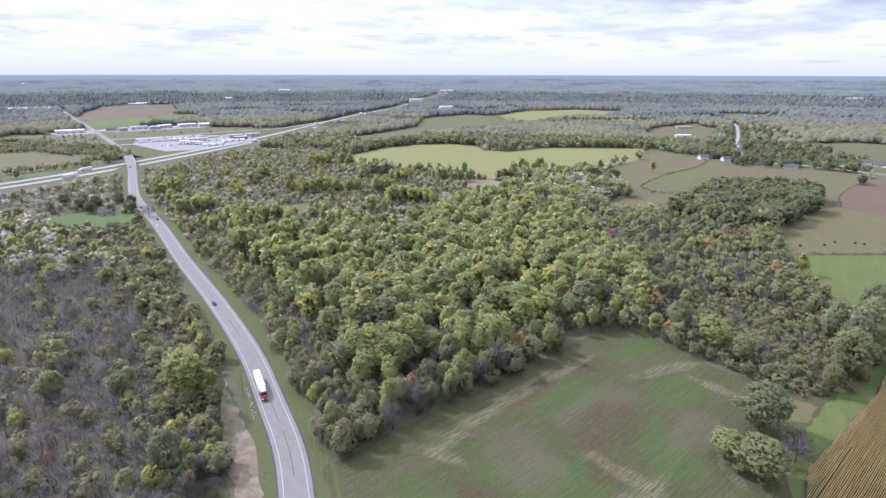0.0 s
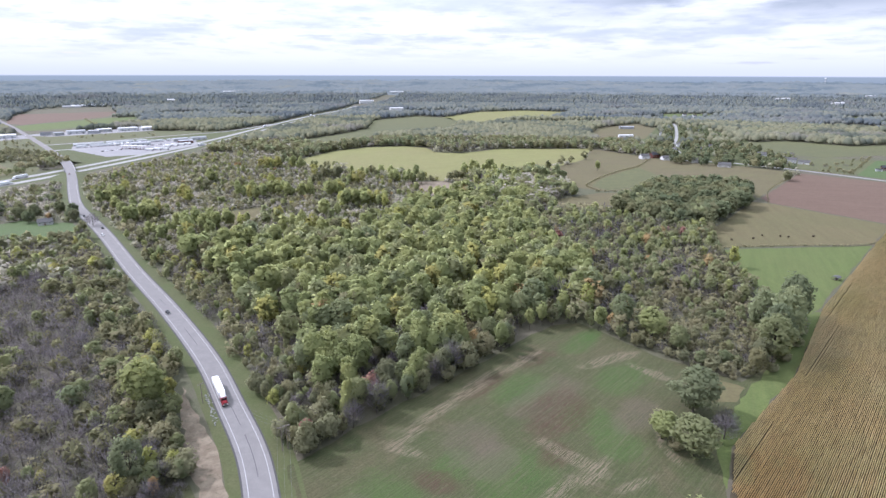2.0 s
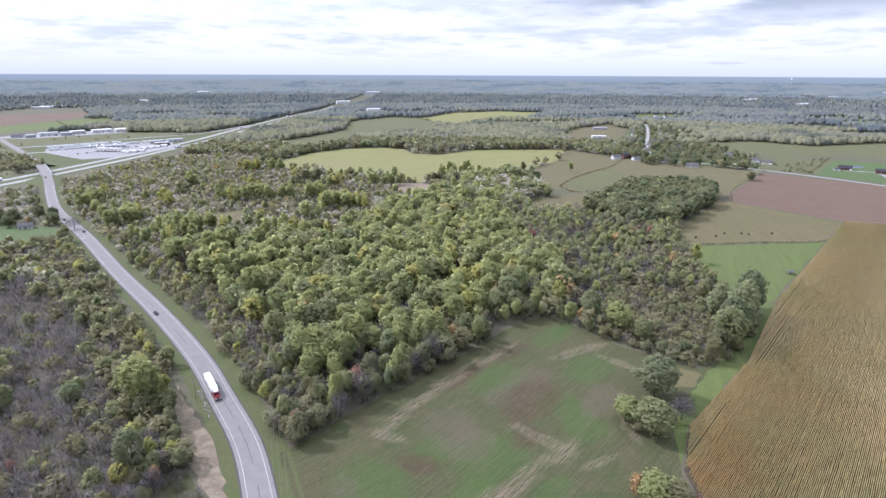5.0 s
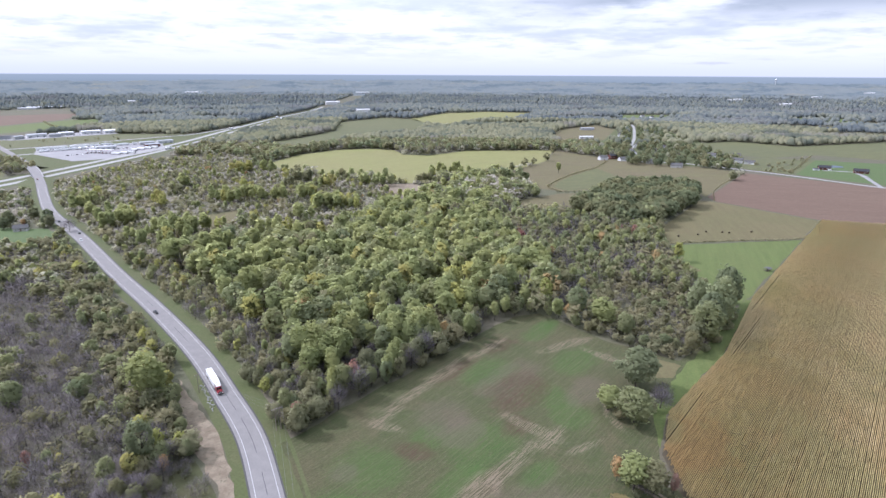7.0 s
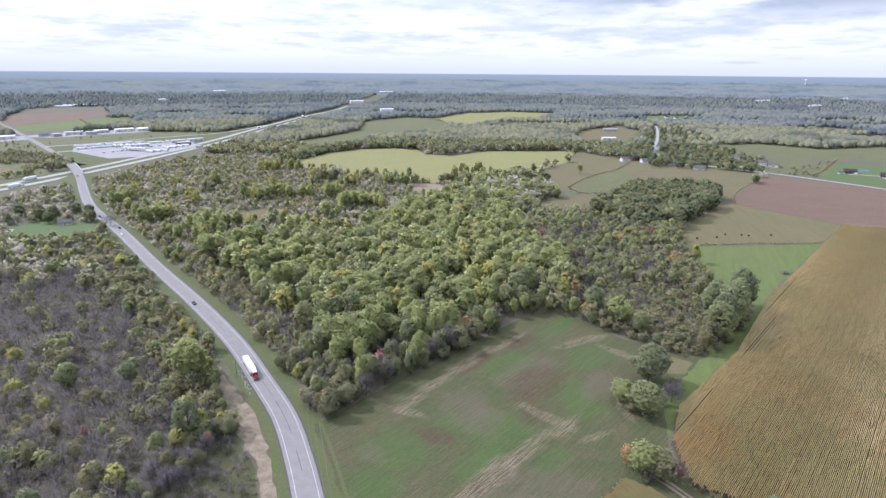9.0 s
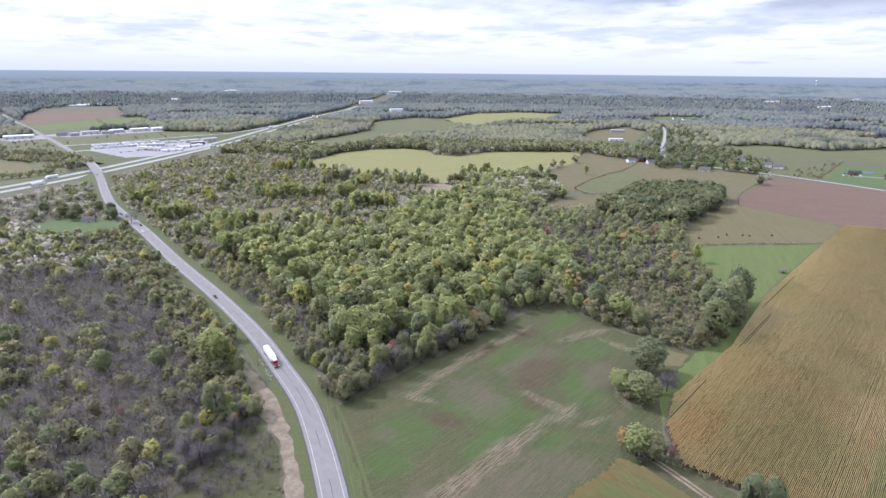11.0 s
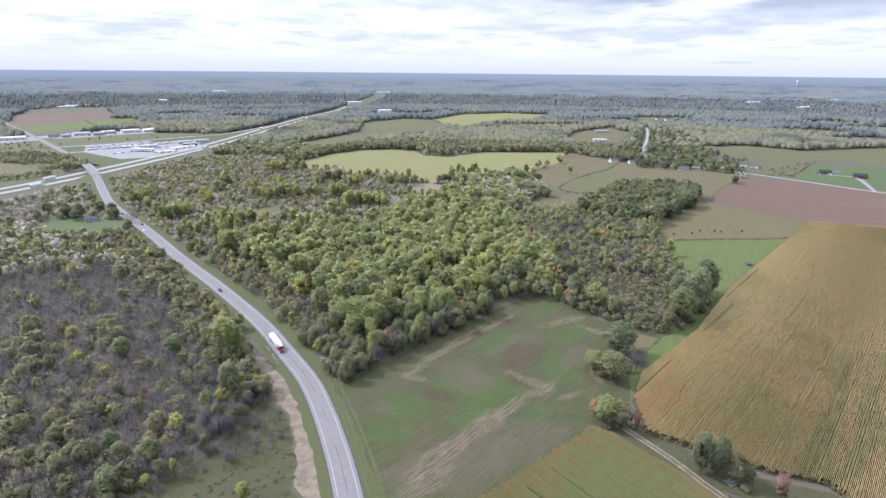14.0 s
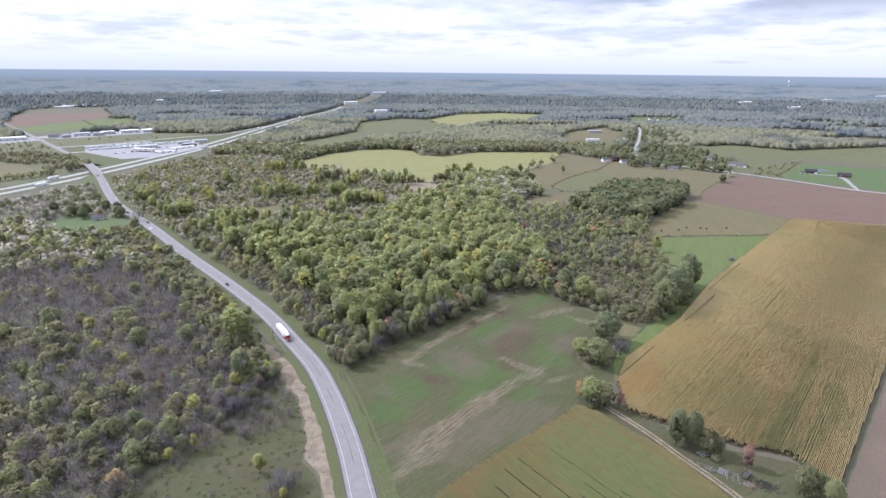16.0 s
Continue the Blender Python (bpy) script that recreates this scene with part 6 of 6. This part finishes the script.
def car(paint, name="car"):
    e = empty(name)
    part("body", tapered(-0.9, 0.9, -2.3, 2.3, 0.28, 0.92, 0.15, 0.1, 0.08, 0.1), paint, e)
    cab = part("cabin", tapered(-0.78, 0.78, -1.7, 0.95, 0.90, 1.46, 0.75, 0.5, 0.16, 0.05), GLASS, e)
    part("roof", tapered(-0.62, 0.62, -1.2, 0.25, 1.44, 1.5, 0.05, 0.05, 0.05, 0.02), paint, cab)
    for sx in (-1, 1):
        part("headlight", boxed(sx * 0.66 - 0.2, sx * 0.66 + 0.2, 2.2, 2.3, 0.55, 0.72), WHITE, e)
        part("tail_light", boxed(sx * 0.7 - 0.16, sx * 0.7 + 0.16, -2.31, -2.22, 0.6, 0.75), REDP, e)
        for wy in (-1.4, 1.45):
            wheel(e, sx * 0.82, wy, 0.33, 0.22)
    return e


def semi(paint, name="truck"):
    e = empty(name)
    t = part("trailer", boxed(-1.28, 1.28, -10.0, 5.0, 1.15, 4.05, bevel=0.05), WHITE, e)
    part("trailer_skirt", boxed(-1.2, 1.2, -5.0, 3.2, 0.6, 1.15), GREYW, t)
    part("rear_door", boxed(-1.2, 1.2, -10.05, -9.98, 1.25, 3.95), GREYW, t)
    part("chassis", boxed(-0.5, 0.5, 2.0, 10.0, 0.7, 1.05), BLACKP, e)
    cab = part("sleeper_cab", tapered(-1.2, 1.2, 5.5, 8.4, 0.9, 3.1, 0.35, 0.0, 0.08, 0.12), paint, e)
    part("roof_fairing", tapered(-1.1, 1.1, 5.5, 7.6, 3.05, 3.95, 1.1, 0.0, 0.12, 0.1), WHITE, cab)
    part("windscreen", tapered(-1.05, 1.05, 8.02, 8.36, 2.05, 2.85, 0.12, 0.0, 0.03, 0.0), GLASS, cab)
    hood = part("hood", tapered(-1.0, 1.0, 8.3, 10.3, 0.75, 2.0, 0.25, 0.0, 0.15, 0.15), paint, e)
    part("grille", boxed(-0.6, 0.6, 10.18, 10.32, 0.8, 1.7), CHROME, hood)
    part("bumper", boxed(-1.2, 1.2, 10.2, 10.5, 0.45, 0.85, bevel=0.05), CHROME, e)
    for sx in (-1, 1):
        part("exhaust_stack", rod(bmesh.new(), (sx * 1.15, 5.45, 1.0), (sx * 1.15, 5.45, 3.7), 0.08), CHROME, e)
        part("fender", boxed(sx * 1.08 - 0.2, sx * 1.08 + 0.2, 8.6, 10.0, 0.95, 1.3, bevel=0.08), paint, e)
        part("headlight", boxed(sx * 0.85 - 0.2, sx * 0.85 + 0.2, 10.2, 10.34, 1.0, 1.25), WHITE, e)
        for wy in (9.3, 4.6, 3.4, -7.6, -8.8):
            wheel(e, sx * 1.0, wy, 0.52, 0.5 if wy < 9 else 0.32)
    return e


def on_road(y, off, away=False):
    i = int(np.argmin(np.abs(road_line[:, 1] - y)))
    d = road_line[min(i + 1, len(road_line) - 1)] - road_line[i - 1]
    n = Vector((d[1], -d[0], 0)).normalized()
    p = Vector(road_line[i]) + n * off
    head = math.degrees(math.atan2(-d[0], d[1])) + (0 if away else 180)
    return pose(p.x, p.y, p.z + RZ + 0.05, 0, 0, head)


lorry = tagged(semi(REDP), "red semi truck with a long white trailer on the highway", "truck")
lorry.matrix_world = on_road(207, -1.9)
dark = tagged(car(BLACKP), "black car on the highway", "car", "cars on the highway")
dark.matrix_world = on_road(295, -1.9)
pale = tagged(car(WHITE), "white car on the highway", "car", "cars on the highway")
pale.matrix_world = on_road(466, -1.9)
for src, cy, off, away in ((dark, 488, 1.9, True), (dark, 533, -1.9, False), (dark, 960, 1.9, True), (pale, 1300, -1.9, False)):
    copy_thing(src, on_road(cy, off, away))
red_car = tagged(car(REDP), "red car on the overpass", "car", "cars on the highway")
red_car.matrix_world = on_road(745, -1.9)


def on_motorway(y, off, away):
    i = int(np.argmin(np.abs(inter_line[:, 1] - y)))
    d = inter_line[min(i + 1, len(inter_line) - 1)] - inter_line[i - 1]
    n = Vector((d[1], -d[0], 0)).normalized()
    p = Vector(inter_line[i]) + n * off
    return pose(p.x, p.y, 0.17, 0, 0, math.degrees(math.atan2(-d[0], d[1])) + (0 if away else 180))


freight = tagged(semi(WHITE), "white semi truck with a white trailer", "truck", "white trucks")
freight.matrix_world = on_motorway(735, -14, False)
for my, off, away in ((690, 14, True), (1100, 14, True), (1480, -14, False), (1800, 14, True), (1860, -14, False)):
    copy_thing(freight, on_motorway(my, off, away))
# parked rows in the yard
k = 0
for rx, ry, n, dx, dy, turn in ((-583, 1100, 11, 8.6, 6.2, -52), (-562, 1068, 6, 9.0, 7.0, -52), (-520, 1100, 5, 9.0, 6.0, 40), (-436, 1010, 4, 10, 8, 60), (-470, 1150, 6, 9, 7.5, -50), (-415, 1070, 5, 8, 12, 55)):
    for i in range(n):
        if (i * 7 + k) % 5 != 3:
            copy_thing(freight, pose(rx + i * dx, ry + i * dy, 0.15, 0, 0, turn))
    k += 1
for i in range(16):
    src = (dark, pale)[i % 2]
    copy_thing(src, pose(-500 + (i % 8) * 5 + (i // 8) * 30, 1010 + (i % 8) * 6 + (i // 8) * 60, 0.15, 0, 0, 60))
for i in range(14):
    src = (pale, dark)[i % 2]
    copy_thing(src, pose(-742 + i * 11, 1280 + i * 8.6, 0.11, 0, 0, 128))

# ---- power line ----
def h_pole(turn):
    e = empty("power_pole")
    for sx in (-1, 1):
        part("post", rod(bmesh.new(), (sx * 1.0, 0, -0.5), (sx * 0.95, 0, 10.2), 0.19, 0.13), POLEW, e)
    part("crossarm", boxed(-2.3, 2.3, -0.12, 0.12, 9.55, 9.8), POLEW, e)
    part("brace", rod(bmesh.new(), (-1.0, 0.14, 6.2), (1.0, 0.14, 8.8), 0.06), POLEW, e)
    part("brace", rod(bmesh.new(), (1.0, -0.14, 6.2), (-1.0, -0.14, 8.8), 0.06), POLEW, e)
    for ix in (-2.1, 0.0, 2.1):
        part("insulator", rod(bmesh.new(), (ix, 0, 9.8), (ix, 0, 10.15), 0.09, 0.06), GREYW, e)
    return e


POLES = [(-42, 167, 28), (-18, 44, 10), (-7, -40, 8), (6, -95, 6), (14, -185, 5)]
def single_pole(h):
    e = empty("utility_pole")
    part("post", rod(bmesh.new(), (0, 0, -0.5), (0, 0, h), 0.17, 0.11), POLEW, e)
    part("crossarm", boxed(-1.2, 1.2, -0.07, 0.07, h - 0.7, h - 0.52), POLEW, e)
    for ix in (-1.05, 0.0, 1.05):
        part("insulator", rod(bmesh.new(), (ix, 0, h - 0.52), (ix, 0, h - 0.25), 0.07, 0.05), GREYW, e)
    return e


set_at(single_pole(9.6), -81, 200, 48, "single wooden utility pole beside the road ditch", "utility pole")
first = None
for px, py, turn in POLES:
    if first is None:
        first = tagged(h_pole(turn), "weathered wooden two-post power pole", "power pole", "power line poles")
        first.matrix_world = pose(px, py, 0, 0, 0, turn)
    else:
        copy_thing(first, pose(px, py, 0, 0, 0, turn))
cable = tagged(empty("power_cable"), "thin sagging power cables between wooden poles", "cable")
SPANS = [((-81, 200, 48), POLES[0], 1.05, 9.32), *((a, b, 2.1, 10.12) for a, b in zip(POLES[:-1], POLES[1:]))]
for (ax, ay, at), (bx, by, bt), reach, top in SPANS:
    for ix in (-2.1, 0.0, 2.1):
        ia = ix * reach / 2.1
        a = Vector((ax + ia * math.cos(radians(at)), ay + ia * math.sin(radians(at)), top))
        b = Vector((bx + ix * math.cos(radians(bt)), by + ix * math.sin(radians(bt)), 10.12))
        bm = bmesh.new()
        n = 12
        pts = [a.lerp(b, i / n) - Vector((0, 0, 1.6 * 4 * (i / n) * (1 - i / n))) for i in range(n + 1)]
        side = (b - a).cross(Vector((0, 0, 1))).normalized() * 0.024
        rings = [[bm.verts.new(p + o) for o in (side, Vector((0, 0, 0.024)), -side, Vector((0, 0, -0.024)))] for p in pts]
        for r0, r1 in zip(rings[:-1], rings[1:]):
            for j in range(4):
                bm.faces.new((r0[j], r0[j - 1], r1[j - 1], r1[j]))
        part("wire", bm, WIRE, cable)

# ---- scrap beside the track ----
rs = np.random.default_rng(40)


def plank(x, y, z, turn, L, w, tilt=0.0):
    ob = part("board", boxed(-L / 2, L / 2, -w / 2, w / 2, 0, 0.12, bevel=0.02), WOODP, None)
    ob.matrix_world = pose(x, y, z, 0, tilt, turn)
    return tagged(ob, "weathered grey board lying in the scrap heap", "board", "scrap boards")


for i in range(26):
    u = rs.random()
    plank(112 + 12 * u + rs.normal(0, 0.8), 66 - 9 * u + rs.normal(0, 0.9), 0.1 + 0.13 * (i % 3), rs.choice([-38, -30, 40, 75]) + rs.normal(0, 6), rs.uniform(1.6, 5.5), rs.uniform(0.15, 0.4), rs.normal(0, 2))


def wagon():
    e = empty("hay_wagon")
    part("bed", boxed(-1.2, 1.2, -2.4, 2.4, 0.8, 1.0), WOODP, e)
    for sx in (-1, 1):
        part("side_board", boxed(sx * 1.2 - 0.05, sx * 1.2 + 0.05, -2.4, 2.4, 1.0, 1.7), WOODP, e)
        for wy in (-1.5, 1.5):
            wheel(e, sx * 1.05, wy, 0.42, 0.22)
    part("head_board", boxed(-1.2, 1.2, 2.34, 2.44, 1.0, 1.8), WOODP, e)
    part("load", boxed(-1.1, 1.1, -2.2, 2.2, 1.0, 1.35, bevel=0.1), BARK, e)
    part("drawbar", rod(bmesh.new(), (0, 2.4, 0.8), (0, 4.3, 0.5), 0.07), GREYW, e)
    return e


ob = tagged(wagon(), "old wooden farm wagon with a dark load", "wagon")
ob.matrix_world = pose(127.5, 58, 0, 0, 0, -55)


def harrow(paint):
    e = empty("harrow")
    for k in range(5):
        part("beam", boxed(-1.8, 1.8, k * 0.8 - 0.06, k * 0.8 + 0.06, 0.5, 0.62), GREYW if k else paint, e)
    for sx in (-1.5, 0, 1.5):
        part("runner", boxed(sx - 0.06, sx + 0.06, 0, 3.2, 0.42, 0.5), paint, e)
        for k in range(5):
            part("tine", rod(bmesh.new(), (sx, k * 0.8, 0.5), (sx, k * 0.8 - 0.15, 0.0), 0.04, 0.02, 5), GREYW, e)
    return e


for hx, hy, ht, pt, lab in ((126, 51, 20, REDP, "rusty red farm harrow abandoned in weeds"), (121, 60, 50, GREYW, "grey farm harrow abandoned in weeds"), (118, 71, 15, GREYW, "grey farm harrow under trees")):
    tagged(harrow(pt), lab, "harrow").matrix_world = pose(hx, hy, 0.02, 0, 0, ht)
bm = bmesh.new()
for i in range(220):
    u, w = rs.normal(0, 2.6), rs.normal(0, 1.6)
    s = rs.uniform(0.15, 0.5)
    h = max(0.05, 0.9 - 0.06 * (u * u + w * w))
    bmesh.ops.create_icosphere(bm, subdivisions=1, radius=s, matrix=pose(u, w, h * rs.random(), rs.uniform(0, 90), rs.uniform(0, 90)) @ Matrix.Diagonal((1.6, 0.7, 0.5, 1)))
heap = part("brush_heap", bm, BARK, None)
heap.matrix_world = pose(132, 52, 0, 0, 0, -35)
tagged(heap, "brown heap of brush and rubble beside the track", "heap", kind="stuff")

# ---- riprap in the ditch ----
ditch = np.array([hx for hx in spline([(-82, 207), (-79, 201), (-75.5, 194), (-73, 188), (-71.5, 184)], 0.35)])
base = bmesh.new()
bmesh.ops.create_icosphere(base, subdivisions=1, radius=0.32)
for v in base.verts:
    v.co = v.co * (0.75 + 0.5 * rs.random())
    v.co.z *= 0.6
sm = bpy.data.meshes.new("stone")
base.to_mesh(sm)
base.free()
sm.materials.append(STONE)
rip = tagged(empty("riprap"), "pale broken stone lining the road ditch", "riprap")
for px, py in ditch:
    if rs.random() < 0.85:
        st = new("stone", sm)
        st.parent = rip
        st.matrix_world = pose(px + rs.normal(0, 0.45), py + rs.normal(0, 0.45), 0.12, 0, 0, rs.uniform(0, 360)) @ Matrix.Scale(rs.uniform(0.5, 1.3), 4)

# ---- pasture odds and ends ----
def bale():
    bm = rod(bmesh.new(), (-0.65, 0, 0.75), (0.65, 0, 0.75), 0.78, n=16)
    bmesh.ops.bevel(bm, geom=[e for e in bm.edges if e.is_boundary is False and e.calc_face_angle(0) > 1], offset=0.08, segments=2, affect="EDGES")
    return part("hay_bale", bm, DARKB, None)


DARKB = plain("old_hay", (0.13, 0.10, 0.06), 0.95, vary=0.4, scale=4)
for i, (bx, by) in enumerate(((272, 410), (292, 412), (324, 414), (346, 414), (319, 417), (305, 420))):
    ob = bale()
    ob.matrix_world = pose(bx, by, 0.05, 0, 0, 30 * i)
    tagged(ob, "dark weathered round hay bale on the stubble", "hay bale", "hay bales")
e = empty("feeder")
part("roof", prism(bmesh.new(), [(-2.2, 2.0), (0, 2.7), (2.2, 2.0), (2.2, 2.12), (0, 2.82), (-2.2, 2.12)], -2.4, 2.4), SHINGLE, e)
for sx in (-2.0, 2.0):
    for sy in (-1.7, 1.7):
        part("leg", boxed(sx - 0.08, sx + 0.08, sy - 0.08, sy + 0.08, 0, 2.1), POLEW, e)
part("trough", boxed(-1.8, 1.8, -0.6, 0.6, 0.3, 0.9, bevel=0.05), WOODP, e)
set_at(e, 288, 316, 25, "small roofed cattle feeder on the pasture", "feeder", z=0.05)
patch("lane", [(106, 138), (116, 162), (148, 191), (176, 214), (214, 250), (236, 268), (240, 266), (176, 201), (119, 155), (105, 134)], 0.06, GREENF, "mown green lane beside the corn", "lane", 4, 0.5)
patch("bare_bank", [(130, 184), (138, 183), (148, 193), (140, 201), (131, 197)], 0.08, TAN, "strawy bare bank below the brush", "ground", 3, 0.6)
patch("sand_path", [(160, 296), (176, 290), (190, 272), (194, 276), (180, 296), (163, 302)], 0.07, TAN, "pale sandy path in the brush", "path", 4, 0.5)
patch("sand_path_far", [(228, 338), (238, 342), (240, 322), (234, 322)], 0.07, TAN, "pale sandy ground by the pasture", "path", 4, 0.5)
patch("gravel_drive", [(-266, 470), (-232, 418), (-204, 376), (-190, 366), (-188, 371), (-200, 381), (-229, 420), (-261, 473)], 0.08, GRAVEL, "pale gravel drive beside the highway", "path", 6, 0.3)
patch("house_drive", [(684, 716), (716, 700), (704, 672), (655, 592), (659, 589), (710, 668), (724, 702), (686, 722)], 0.10, LOT, "pale driveway on the lawn", "path", 8, 0.2)
patch("track_side", [(80, 122), (100, 112), (112, 92), (120, 72), (130, 40), (128, 0), (110, 0), (110, 47), (102, 72), (82, 104), (72, 111)], 0.034, SCRUBG, "weedy strip on both sides of the track", "ground", 4, 0.4)
patch("weed_margin", [(96, 108), (114, 88), (134, 73), (153, 64), (158, 47), (146, 36), (126, 40), (114, 70), (104, 92)], 0.05, SCRUBG, "weedy margin beside the farm track", "ground", 4, 0.6)
